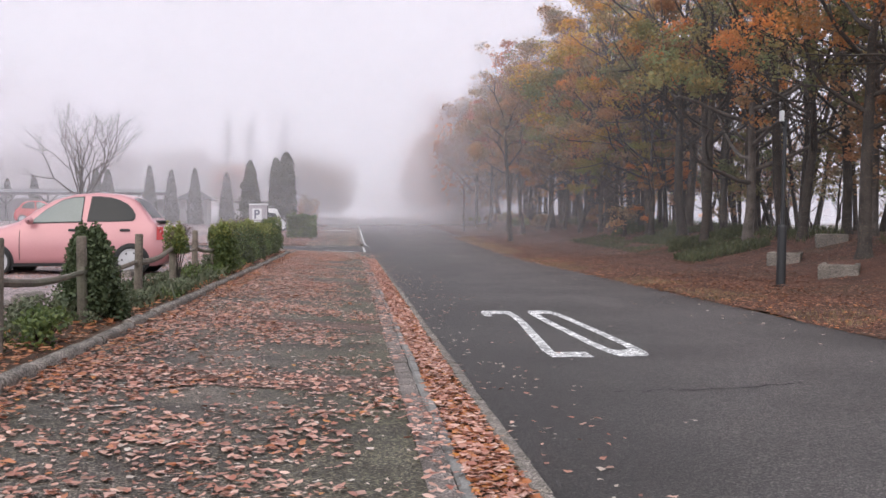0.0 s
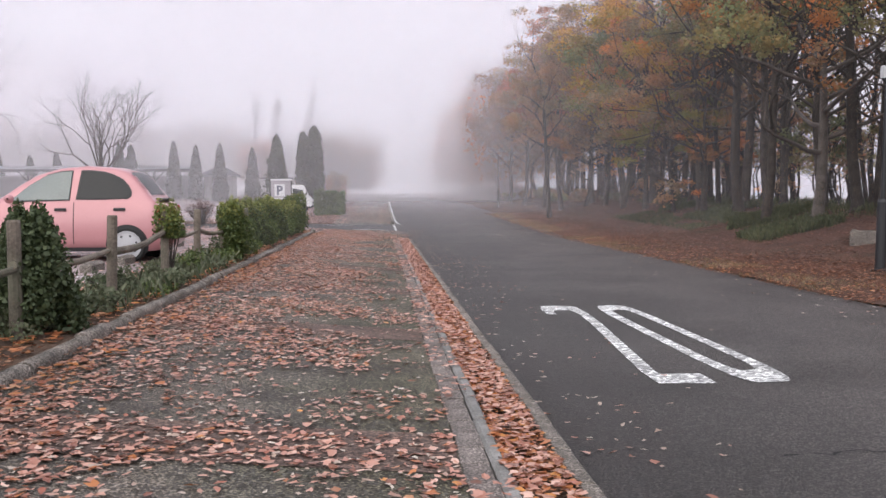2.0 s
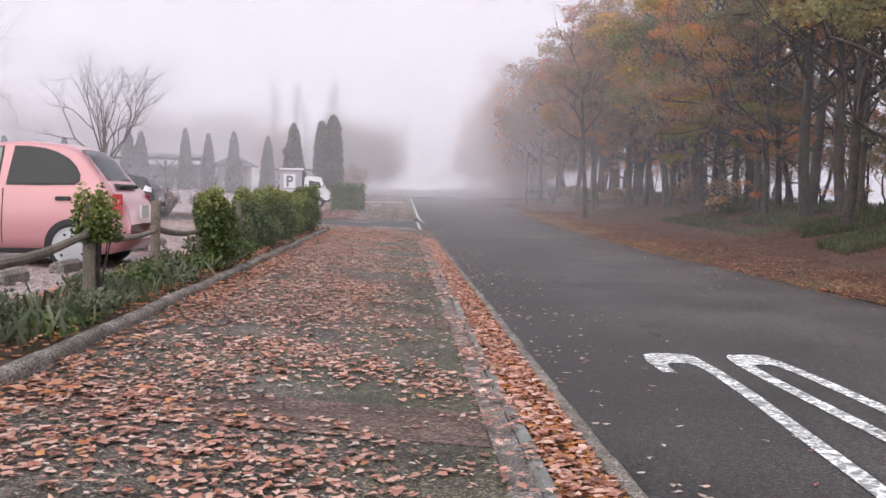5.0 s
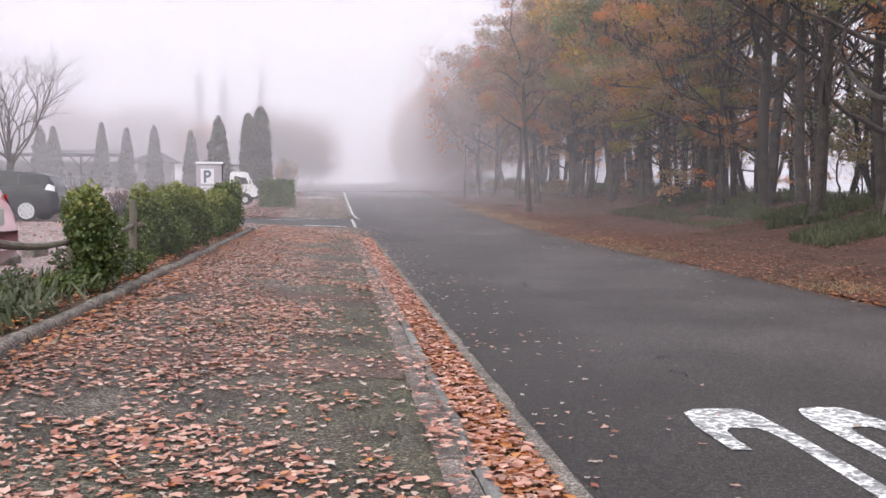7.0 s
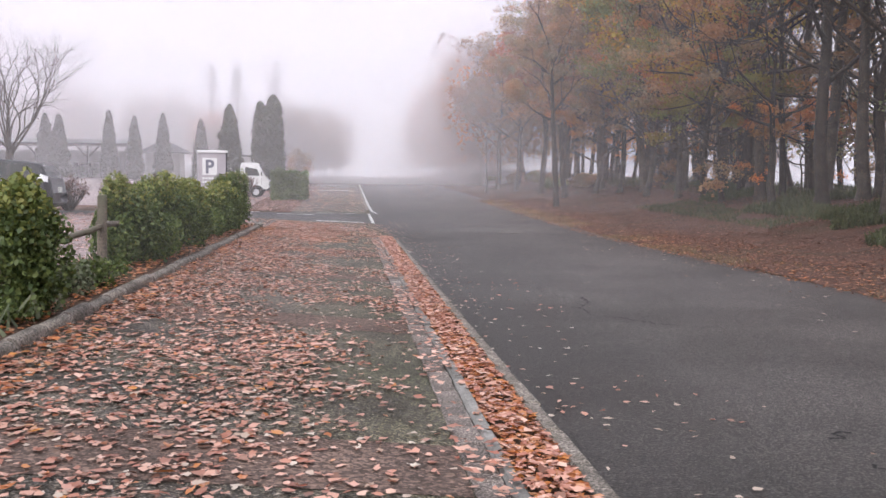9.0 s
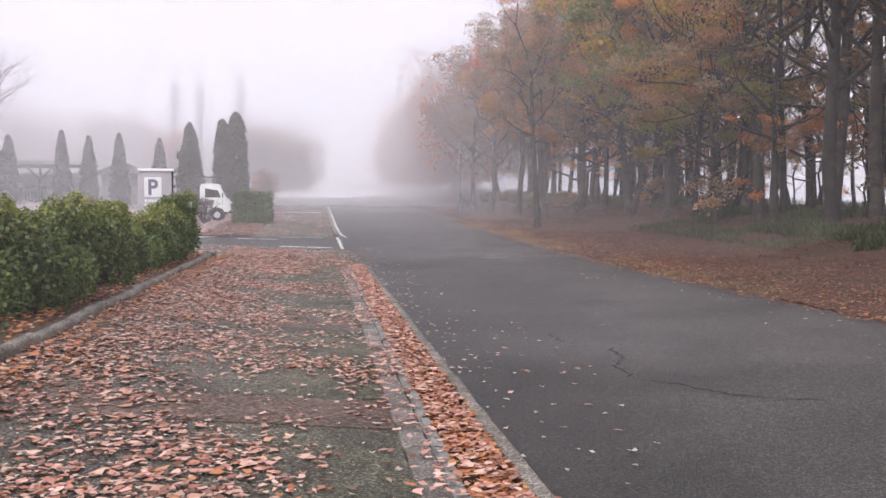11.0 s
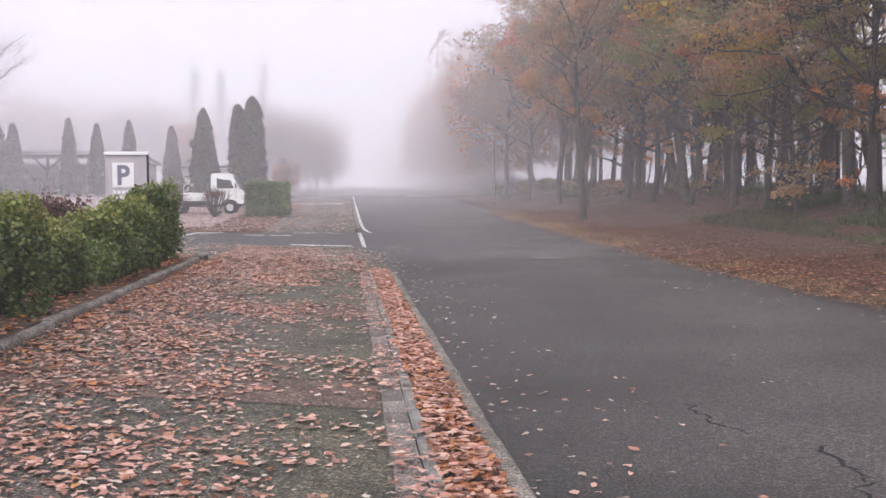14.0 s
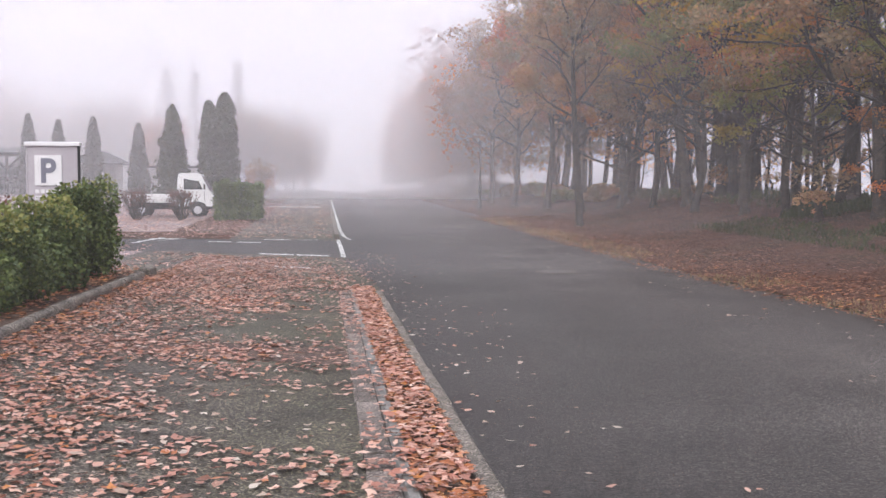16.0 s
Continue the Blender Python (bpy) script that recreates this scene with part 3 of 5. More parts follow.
def digit_outline(kind, x0, x1, y0, y1):
    """Stretched road numeral as quads between an outer and an inner line."""
    s = Shape()
    w = 0.115
    tw = 0.5
    if kind == "zero":
        n = 40
        cx, cy = (x0 + x1) / 2, (y0 + y1) / 2
        vs = []
        for i in range(n):
            t = 2 * math.pi * i / n
            c, sn = math.cos(t), math.sin(t)
            e = 0.42
            ux, uy = math.copysign(abs(c) ** e, c), math.copysign(abs(sn) ** e, sn)
            vs.append((cx + ux * (x1 - x0) / 2, cy + uy * (y1 - y0) / 2))
            vs.append((cx + ux * ((x1 - x0) / 2 - w), cy + uy * ((y1 - y0) / 2 - tw)))
        fs = [(2 * i, 2 * ((i + 1) % n), 2 * ((i + 1) % n) + 1, 2 * i + 1) for i in range(n)]
    else:
        # outer and inner edges of the two: hook, shoulder, long slanting stroke, foot
        outer = [(x0, y1 - 0.95), (x0, y1 - 0.45), (x0 + 0.06, y1 - 0.1), (x0 + 0.16, y1), (x1 - 0.06, y1), (x1 - 0.01, y1 - 0.12), (x1, y1 - 0.45), (x1 - 0.005, y1 - 0.9), (x1 - 0.045, y1 - 1.7), (x0 + 0.2, y0 + 0.5), (x0 + 0.2, y0 + 0.4), (x1 + 0.02, y0 + 0.4)]
        inner = [(x0 + w, y1 - 0.95), (x0 + w, y1 - 0.75), (x0 + 0.14, y1 - 0.55), (x0 + 0.19, y1 - 0.48), (x1 - 0.15, y1 - 0.48), (x1 - 0.125, y1 - 0.6), (x1 - w, y1 - 0.75), (x1 - w - 0.005, y1 - 0.95), (x1 - w - 0.045, y1 - 1.7), (x0 + 0.08, y0 + 0.5), (x0 + 0.08, y0), (x1 + 0.02, y0)]
        vs, fs = [], []
        for a, b in zip(outer, inner):
            vs += [a, b]
        fs = [(2 * i, 2 * i + 1, 2 * i + 3, 2 * i + 2) for i in range(len(outer) - 1)]
    s.add([(a, b, float(ground(a, b)) + 0.007) for a, b in vs], fs)
    return s


speed = thing("speed_marking", Matrix(), "worn white painted speed number on the asphalt", "road marking")
part("numeral_two", digit_outline("two", 1.92, 2.42, 9.55, 14.77), PAINT, speed)
part("numeral_zero", digit_outline("zero", 2.62, 3.1, 9.55, 14.74), PAINT, speed)
ribbon("edge_line", [(0.56, 40.2), (0.555, 42.0), (0.54, 43.8), (0.52, 45.5)], [0.1] * 4, PAINT, "short white line at the street edge of the entrance", "road marking", 0.009)
ribbon("edge_line", [(0.84, 45.9), (0.77, 46.4), (0.7, 47.3), (0.66, 49.0)] + [(0.645, y) for y in np.arange(51, 112, 2.0)], [0.1] * 35, PAINT, "white edge line along the street beyond the entrance", "road marking", 0.008)
dashes("crossing_line", -2.15, -0.7, 38.0, 0.22, 0.12, 5, "broken white line across the footpath before the entrance")
dashes("crossing_line", -0.65, 0.02, 37.35, 0.24, 0.05, 1, "short white dash across the footpath")
dashes("crossing_line", -0.5, 0.2, 35.95, 0.16, 0.3, 2, "worn white dashes on the footpath")
dashes("crossing_line", -1.1, 0.36, 40.25, 0.3, 0.08, 2, "worn white line at the near side of the entrance")
dashes("crossing_line", -2.5, -1.2, 43.9, 0.26, 0.1, 2, "worn white line at the far side of the entrance")
dashes("crossing_line", -1.3, 0.3, 45.1, 0.14, 0.2, 2, "thin pale line at the far edge of the entrance")
arrow = thing("arrow_marking", Matrix(), "worn white arrow mark in the entrance", "road marking")
for pts in ([(-4.15, 43.2), (-4.0, 43.2), (-3.72, 45.6), (-3.86, 45.6)], [(-4.05, 45.0), (-3.2, 45.2), (-3.2, 45.5), (-4.05, 45.3)], [(-3.62, 44.3), (-3.3, 45.1), (-3.42, 45.1), (-3.75, 44.3)]):
    part("stroke", Shape().add([(p, q, float(ground(p, q)) + 0.012) for p, q in pts], [(0, 1, 2, 3)]), PAINT, arrow)
dashes("crossing_line", -2.6, 0.0, 70.2, 1.6, 0.02, 1, "pale band across the far footpath")
dashes("crossing_line", -9.0, -3.6, 9.2, 0.1, 0.0, 1, "white bay line on the parking lot")
dashes("crossing_line", -9.0, -3.6, 15.2, 0.1, 0.0, 1, "white bay line on the parking lot")

CRACK = plain("crack_dark", (0.015, 0.015, 0.017), 0.9)


def crack(points, seed, label="dark crack in the asphalt"):
    r = np.random.default_rng(seed)
    fine = []
    for (ax, ay), (cx, cy) in zip(points[:-1], points[1:]):
        for t in np.linspace(0, 1, 9)[:-1]:
            fine.append((ax + (cx - ax) * t + r.normal(0, 0.025), ay + (cy - ay) * t + r.normal(0, 0.025)))
    ribbon("road_crack", fine, r.uniform(0.008, 0.03, len(fine)), CRACK, label, "crack", 0.005)


crack([(2.31, 24.11), (2.32, 23.58), (2.39, 23.29)], 4)
crack([(2.65, 23.09), (2.6, 22.6), (2.56, 22.36), (2.37, 22.05), (2.39, 21.43), (2.57, 21.23), (2.88, 20.71), (3.4, 20.4)], 3)
crack([(2.1, 7.55), (2.51, 7.6), (3.03, 7.62), (3.9, 7.8)], 6)
crack([(2.43, 16.1), (2.42, 15.73)], 8)
crack([(2.44, 16.51), (2.59, 16.64)], 9)
mh = thing("manhole_cover", pose(4.25, 37.6, float(ground(4.25, 37.6))), "dark round iron manhole cover in the road", "manhole cover")
part("frame", Shape().lathe([(0.36, 0.0), (0.36, 0.006), (0.31, 0.006), (0.31, 0.002)], sides=28), CONCRETE, mh)
part("cover", Shape().lathe([(0.305, 0.0), (0.305, 0.005), (0.29, 0.008)], sides=28), STEEL, mh)

# ---- fence ----
fence = thing("log_fence", Matrix(), "low weathered log fence along the planting bed", "fence")
POSTS = [0.6, 2.9, 5.1, 7.35, 9.62, 11.95, 14.2, 16.4, 18.8, 21.8, 24.3]
tops = []
for i, y in enumerate(POSTS):
    x = (-2.58 if y < 20 else -2.68 if y < 24 else -2.85) + random.uniform(-0.03, 0.03)
    z = float(ground(x, y))
    h = random.uniform(0.83, 0.9)
    lean = random.uniform(-0.025, 0.025)
    r = 0.05
    part("post", Shape().tube([(x, y, z - 0.05), (x + lean * 0.5, y, z + h * 0.5), (x + lean, y, z + h - 0.015), (x + lean, y, z + h)], [r, r * 0.97, r * 0.95, r * 0.8], 10), WOOD, fence, smooth=False)
    tops.append((x, y, z + h * 0.66 + random.uniform(-0.04, 0.04)))
for a, b in zip(tops[:-1], tops[1:]):
    r0, r1 = random.uniform(0.03, 0.042), random.uniform(0.02, 0.03)
    dz0, dz1 = random.uniform(-0.03, 0.03), random.uniform(-0.05, 0.03)
    pts = [(a[0] + (b[0] - a[0]) * t + random.uniform(-0.012, 0.012), a[1] + (b[1] - a[1]) * t, a[2] + dz0 + (b[2] + dz1 - a[2] - dz0) * t - 0.05 * math.sin(math.pi * t)) for t in (-0.03, 0.2, 0.4, 0.6, 0.8, 1.03)]
    part("rail", Shape().tube(pts, list(np.linspace(r0, r1, 6)), 8), WOOD, fence)


# ---- shrubs and hedges ----
def stems(base, tips, r=0.012):
    s = Shape()
    for t in tips:
        mid = [(base[i] * 0.45 + t[i] * 0.55) + random.uniform(-0.05, 0.05) for i in range(3)]
        mid[0], mid[1] = base[0] * 0.6 + t[0] * 0.4, base[1] * 0.6 + t[1] * 0.4
        s.tube([base, mid, t], [r, r * 0.7, r * 0.35], 5)
    return s


def blob_points(n, rx, ry, h, rng, z0=0.05, lumps=11, shell=0.5):
    """Points through the outer part of a lumpy mound: rx, ry half-widths, h height."""
    c = np.stack([rng.uniform(-0.62, 0.62, lumps) * rx, rng.uniform(-0.62, 0.62, lumps) * ry, rng.uniform(0.18, 0.78, lumps) * h], 1)
    c[0] = (0, 0, h * 0.62)
    rad = rng.uniform(0.36, 0.5, lumps)
    k = rng.integers(0, lumps, n)
    d = unit(rng.normal(size=(n, 3)))
    q = rng.uniform(shell, 1.0, n)[:, None]
    p = c[k] + d * q * (rad[k][:, None] * np.array([rx * 1.1, ry * 1.1, h * 0.75]))
    return p[p[:, 2] > z0]


def shrub(x, y, rx, ry, h, n, label, material=LEAF_HEDGE, tip=LEAF_TIP, size=0.055, seed=0, name="shrub", category="shrub", z_low=0.02, group="", tip_level=0.74, taper=0.0, lumps=11, boxy=0.0):
    rng = np.random.default_rng(seed)
    z = float(ground(x, y))
    t = thing(name, pose(x, y, z), label, category, group)
    if boxy:
        p = rng.uniform(-1, 1, (n, 3))
        p /= np.max(np.abs(p), axis=1, keepdims=True) ** boxy
        wave = 1 + 0.05 * np.sin(p[:, :1] * 5 + seed) + 0.05 * np.sin(p[:, 1:2] * 7) + 0.04 * np.sin(p[:, 2:] * 9)
        p = np.stack([p[:, 0] * rx, p[:, 1] * ry, (p[:, 2] + 1) * h / 2], 1) * wave + rng.normal(0, 0.05, (n, 3))
        p = p[p[:, 2] > z_low]
    else:
        p = blob_points(n, rx, ry, h, rng, z_low, lumps)
    p[:, :2] *= (1 - taper * np.clip(p[:, 2:] / h, 0, 1))
    cut = h * tip_level + rng.normal(0, h * 0.1, len(p))
    low, high = p[p[:, 2] <= cut], p[p[:, 2] > cut]
    part("stem", stems((0, 0, -0.05), [tuple(v) for v in p[rng.integers(0, len(p), 12)] * 0.9]), BARK, t)
    me = foliage("leaves", np.concatenate([low, high]), size, material, rng=rng)
    if tip and len(high):
        me.materials.append(tip)
        me.polygons.foreach_set("material_index", np.r_[np.zeros(len(low), int), np.ones(len(high), int)].astype(np.int32))
    part("leaves", me, None, t)
    return t


HEDGE_LABEL = "clipped dark green evergreen hedge with yellowish tips"
shrub(-2.62, 9.95, 0.4, 0.5, 0.96, 17000, "dense dark green upright shrub beside a fence post", LEAF_YEW, None, seed=1, size=0.03, taper=0.5, lumps=26)
shrub(-2.5, 14.25, 0.2, 0.26, 1.0, 5500, "small leafy green shrub grown up a fence post", seed=2, z_low=0.58, size=0.03, tip_level=0.75)
shrub(-2.45, 18.8, 0.31, 0.4, 1.07, 12500, "upright green shrub with bright yellow-green top", seed=3, size=0.032, tip_level=0.78, lumps=17)
hy = [(23.4, 0.4, 0.85, 1.05, 19000), (24.9, 0.43, 0.85, 1.06, 18000), (26.4, 0.41, 0.8, 1.0, 16000), (28.0, 0.34, 0.7, 0.72, 9000), (29.7, 0.4, 0.85, 0.88, 13000), (31.4, 0.42, 0.75, 0.98, 13500), (33.0, 0.44, 0.5, 1.27, 14500)]
for i, (y, rx, ry, h, n) in enumerate(hy):
    shrub(-2.7, y, rx, ry, h, n, HEDGE_LABEL if i < 6 else "taller dark green hedge end beside the sign", seed=20 + i, name="hedge_bush", category="hedge", group="hedge along the footpath", tip_level=0.8 if i < 6 else 0.92, size=0.034, lumps=18)
rs = np.random.default_rng(5)
for i, y in enumerate(np.arange(3.0, 22.2, 0.85)):
    h = rs.uniform(0.14, 0.42)
    shrub(-2.62 + rs.uniform(-0.22, 0.16), y, rs.uniform(0.24, 0.34), rs.uniform(0.4, 0.55), h, 1150, "low straggly grey-green ground cover in the planting bed", LEAF_LOW if i % 3 else LEAF_HEDGE, None, 0.03, 60 + i, "ground_cover", "ground cover", 0.0, "ground cover under the fence")
shrub(-3.15, 55.2, 0.36, 0.6, 1.22, 6500, "clipped dark green hedge block beside the far footpath", LEAF_HEDGE, None, 0.06, 90, "hedge_bush", "hedge", boxy=0.8)
shrub(-2.45, 56.0, 0.36, 1.2, 1.15, 8000, "long clipped green hedge block beside the far footpath", LEAF_HEDGE, None, 0.06, 91, "hedge_bush", "hedge", boxy=0.8)


def twiggy_shrub(x, y, r, h, seed):
    """A round shrub that has lost most leaves: many thin stems fanning up from the ground."""
    rng = np.random.default_rng(seed)
    t = thing("round_shrub", pose(x, y, float(ground(x, y))), "round twiggy shrub with few dull wine-brown leaves", "shrub", "round shrubs by the entrance")
    s, tips = Shape(), []
    for k in range(70):
        a, o = rng.uniform(0, 6.28), r * math.sqrt(rng.uniform(0.02, 1))
        top = h * (0.62 + 0.38 * math.sqrt(max(0.0, 1 - (o / r) ** 2))) * rng.uniform(0.8, 1.05)
        e = np.array((o * math.cos(a), o * math.sin(a), top))
        mid = e * (0.62, 0.62, 0.5) + rng.normal(0, 0.03, 3)
        s.tube([(e[0] * 0.12, e[1] * 0.12, -0.03), mid, e], [0.013, 0.009, 0.004], 4, False)
        for j in range(3):
            f = mid + (e - mid) * rng.uniform(0.1, 0.9)
            g = f + rng.normal(0, 0.09, 3) + (0, 0, 0.1)
            s.tube([f, g], [0.006, 0.003], 3, False)
            tips.append(g)
        tips.append(e)
    part("stem", s, BARK, t)
    c = np.array(tips)[rng.integers(0, len(tips), 900)] + rng.normal(0, 0.06, (900, 3))
    part("leaves", foliage("leaves", c, 0.04, LEAF_WINE, 0, 1.5, rng), None, t)
    return t


for i, (x, y, r, h) in enumerate([(-6.3, 55.6, 0.6, 1.05), (-4.75, 55.4, 0.52, 1.05), (-9.4, 44.9, 0.68, 1.1), (-7.7, 44.7, 0.62, 1.0), (-4.2, 33.6, 0.5, 0.95)]):
    twiggy_shrub(x, y, r, h, 110 + i)
shrub(-10.95, 44.7, 0.66, 0.66, 1.08, 5500, "round clipped red-leaved shrub beside the entrance", LEAF_RED, None, 0.05, 120, "round_shrub", "shrub", 0.12, "round shrubs by the entrance", lumps=26)


# ---- conical cypresses ----
def cypress(x, y, top, r, seed, twin=False):
    z = float(ground(x, y))
    h = top - z
    rng = np.random.default_rng(seed)
    t = thing("cypress_tree", pose(x, y, z), "tall narrow dark green columnar cypress" + (" with two tops" if twin else ""), "tree", "row of cypresses")
    part("trunk", Shape().tube([(0, 0, -0.1), (0, 0, h * 0.4), (0, 0, h * 0.85)], [0.13, 0.09, 0.02], 7), BARK, t)
    pts = []
    for ox, hh, rr, n in ([(0, h, r, 6500)] if not twin else [(0.28, h, r * 0.62, 8000), (-0.44, h * 0.93, r * 0.48, 5500)]):
        u = rng.uniform(0, 1, n) ** 0.9
        prof = rr * (0.82 + 0.18 * np.sin(math.pi * np.minimum(1, 0.15 + u))) * (1 - u ** (9 if twin else 5)) ** 0.6 * (1 - (0.1 if twin else 0.5) * u)
        a = rng.uniform(0, 2 * math.pi, n)
        lump = 1 + 0.14 * np.sin(a * 5 + u * 17 + seed) + 0.1 * np.sin(a * 9 - u * 31)
        rad = prof * lump * rng.uniform(0.6, 1.05, n) * (1 + 0.18 * np.sin(u * 23 + np.sin(a * 3) * 2 + seed))
        pts.append(np.stack([ox + rad * np.cos(a), rad * np.sin(a), 0.1 + u * (hh - 0.15)], 1))
    p = np.concatenate(pts)
    part("crown", foliage("crown", p, 0.1, LEAF_CYPRESS, long=2.2, rng=rng), LEAF_CYPRESS, t)


for i, (x, y, top, r) in enumerate([(-4.68, 67.3, 6.15, 0.95), (-7.0, 68.7, 5.7, 0.82), (-8.75, 69.6, 4.85, 0.5), (-11.08, 70.5, 5.2, 0.5), (-12.7, 70.4, 5.05, 0.48), (-14.45, 71.6, 5.4, 0.5), (-17.6, 72.5, 5.2, 0.6), (-18.6, 73.2, 5.3, 0.6), (-24.5, 78, 5.0, 0.5), (-27, 79.5, 4.8, 0.5), (-30, 81, 5.2, 0.55)]):
    cypress(x, y, top, r, 200 + i, i == 0)


# ---- broad-leaved trees ----
def limb(s, p, d, length, r, depth, rng, ends, spread=0.6, up=0.12, sides=5, thin=0.72):
    """A bending limb that forks; ends gathers the twig ends for the leaves."""
    pts, rad = [p], [r]
    n = 4
    q = np.array(p, float)
    d = np.array(d, float)
    for i in range(n):
        d = d + rng.normal(0, 0.11, 3) + np.array((0, 0, up * 0.5))
        d /= np.linalg.norm(d)
        q = q + d * length / n
        pts.append(tuple(q))
        rad.append(r * (1 - 0.45 * (i + 1) / n))
        if depth <= 1:
            ends.append(tuple(q))
    s.tube(pts, rad, sides, cap=False)
    if depth == 0:
        return
    for k in range(rng.integers(2, 4)):
        a = rng.normal(0, spread, 3)
        nd = d + a
        nd[2] += up
        nd /= np.linalg.norm(nd)
        limb(s, pts[-1] if k < 2 else pts[2], nd, length * rng.uniform(0.6, 0.82), rad[-1] * thin, depth - 1, rng, ends, spread, up, max(3, sides - 1), thin)


def clumps(ends, n, leaves, rng, size, drop):
    """Leaf places: flattened clumps round some of the twig ends, fuller above than below, with gaps between them."""
    c = ends[rng.integers(0, len(ends), n)]
    rad = size * rng.uniform(0.55, 1.25, n)
    k = rng.integers(0, n, leaves)
    d = unit(rng.normal(size=(leaves, 3)))
    d[:, 2] = np.where(rng.uniform(0, 1, leaves) < 0.3, d[:, 2], np.abs(d[:, 2]))
    q = (rng.uniform(0.15, 1.0, leaves) ** 0.6 * rad[k])[:, None]
    p = c[k] + d * q * (1, 1, 0.5) + rng.normal(0, 0.1, (leaves, 3))
    p[:, 2] -= drop * (q[:, 0] / size) ** 2
    return p


def tree_meshes(seed, h, bole, r, leaves, leaf, material, spread=0.6, depth=4, up=0.15, bark=BARK, size=0.6, n_limbs=5, lean=0.0, low=0.0, crotch=0.62, thin=0.72, reach=1.0, n_clumps=60, drop=0.1, heavy=0.42):
    """Trunk-with-limbs and crown meshes of one tree."""
    rng = np.random.default_rng(seed)
    s = Shape()
    ends = []
    top = h * crotch
    bow = rng.normal(0, 0.16, 2)
    line = [(lean * t * h + bow[0] * math.sin(3.1 * t) + rng.normal(0, 0.04), bow[1] * math.sin(3.1 * t) + rng.normal(0, 0.04), top * t) for t in (0.2, 0.4, 0.6, 0.8, 1.0)]
    pts = [(0, 0, -0.2), (0, 0, 0.05), (0, 0, 0.3)] + line
    rad = [r * 1.7, r * 1.4, r * 1.08, r * 0.96, r * 0.86, r * 0.75, r * 0.62, r * 0.48]
    s.tube(pts, rad, 9)
    for k in range(n_limbs):
        f = bole / top + (1 - bole / top) * (k + 0.3) / n_limbs
        i = min(4, max(0, int(f * 5) - 1))
        g = min(1.0, max(0.0, f * 5 - 1 - i))
        lo, hi = line[i], line[min(4, i + 1)]
        base = tuple(lo[j] + (hi[j] - lo[j]) * g for j in range(3))
        a = k * 2.4 + rng.uniform(-0.5, 0.5)
        d = (math.cos(a), math.sin(a), rng.uniform(0.35, 0.85) - low)
        limb(s, base, np.array(d) / np.linalg.norm(d), h * reach * rng.uniform(0.17, 0.25), r * heavy, depth - 1, rng, ends, spread, up, 5, thin)
    limb(s, pts[-1], (0, 0, 1), h * 0.2, r * heavy, depth - 1, rng, ends, spread, up, 5, thin)
    trunk = s.mesh("trunk", bark, True)
    crown = None
    if leaves:
        crown = foliage("crown", clumps(np.array(ends), n_clumps, leaves, rng, size, drop), leaf, material, 0.5, 1.4, rng)
    return trunk, crown


def plant(meshes, x, y, scale, turn, label, material=None, bark=None, name="tree", group="", sink=0.0, tilt=4.5, tall=1.0):
    t = thing(name, pose(x, y, float(ground(x, y)) - sink, tilt * math.sin(turn * 1.7 + x), tilt * math.cos(turn * 2.3 + y), turn) @ Matrix.Diagonal((scale, scale, scale * tall, 1)), label, "tree", group)
    for nm, me, m in (("trunk", meshes[0], bark), ("crown", meshes[1], material)):
        if me:
            ob = part(nm, me, None, t)
            if m:
                ob.material_slots[0].link = "OBJECT"
                ob.material_slots[0].material = m
    return t


LEAF_NAMES = {LEAF_RUSSET: "russet brown", LEAF_BROWN: "dull brown", LEAF_ORANGE: "orange", LEAF_AMBER: "amber yellow", LEAF_OLIVE: "olive green", LEAF_RED: "reddish", LEAF_MUSTARD: "mustard green"}
# kinds of tree in the wood: broad crowns, spreading low crowns, and tall thin ones with open crowns
BROAD = [tree_meshes(300, 12.5, 3.0, 0.19, 11000, 0.11, LEAF_RUSSET, 0.6, n_limbs=8, low=0.05, n_clumps=62, size=0.7),
         tree_meshes(301, 13.0, 3.4, 0.2, 10000, 0.11, LEAF_BROWN, 0.55, n_limbs=8, n_clumps=58, size=0.7),
         tree_meshes(302, 12.0, 2.6, 0.17, 11000, 0.105, LEAF_ORANGE, 0.65, n_limbs=9, low=0.15, n_clumps=62, size=0.68)]
SPREADING = [tree_meshes(304, 9.0, 1.7, 0.15, 10500, 0.085, LEAF_OLIVE, 0.65, n_limbs=8, low=0.35, crotch=0.5, reach=1.25, n_clumps=60, size=0.65, lean=-0.03, heavy=0.5),
             tree_meshes(305, 8.5, 1.9, 0.14, 9500, 0.085, LEAF_MUSTARD, 0.7, n_limbs=8, low=0.5, crotch=0.48, reach=1.2, n_clumps=50, size=0.7, drop=0.25)]
FULL = [tree_meshes(318, 12.5, 3.0, 0.17, 15000, 0.115, LEAF_RUSSET, 0.5, n_limbs=10, low=0.0, reach=0.85, n_clumps=150, size=0.8),
        tree_meshes(319, 12.0, 2.8, 0.16, 15000, 0.115, LEAF_RUSSET, 0.5, n_limbs=10, low=0.1, reach=0.85, n_clumps=150, size=0.8)]
SLIM = tree_meshes(320, 12.5, 4.0, 0.15, 9500, 0.1, LEAF_BROWN, 0.42, n_limbs=8, low=-0.25, reach=0.62, n_clumps=80, size=0.6)
NEAR_TREE = tree_meshes(307, 10.5, 3.0, 0.16, 17000, 0.065, LEAF_ORANGE, 0.65, n_limbs=9, low=0.3, reach=1.1, n_clumps=75, size=0.62, drop=0.2)
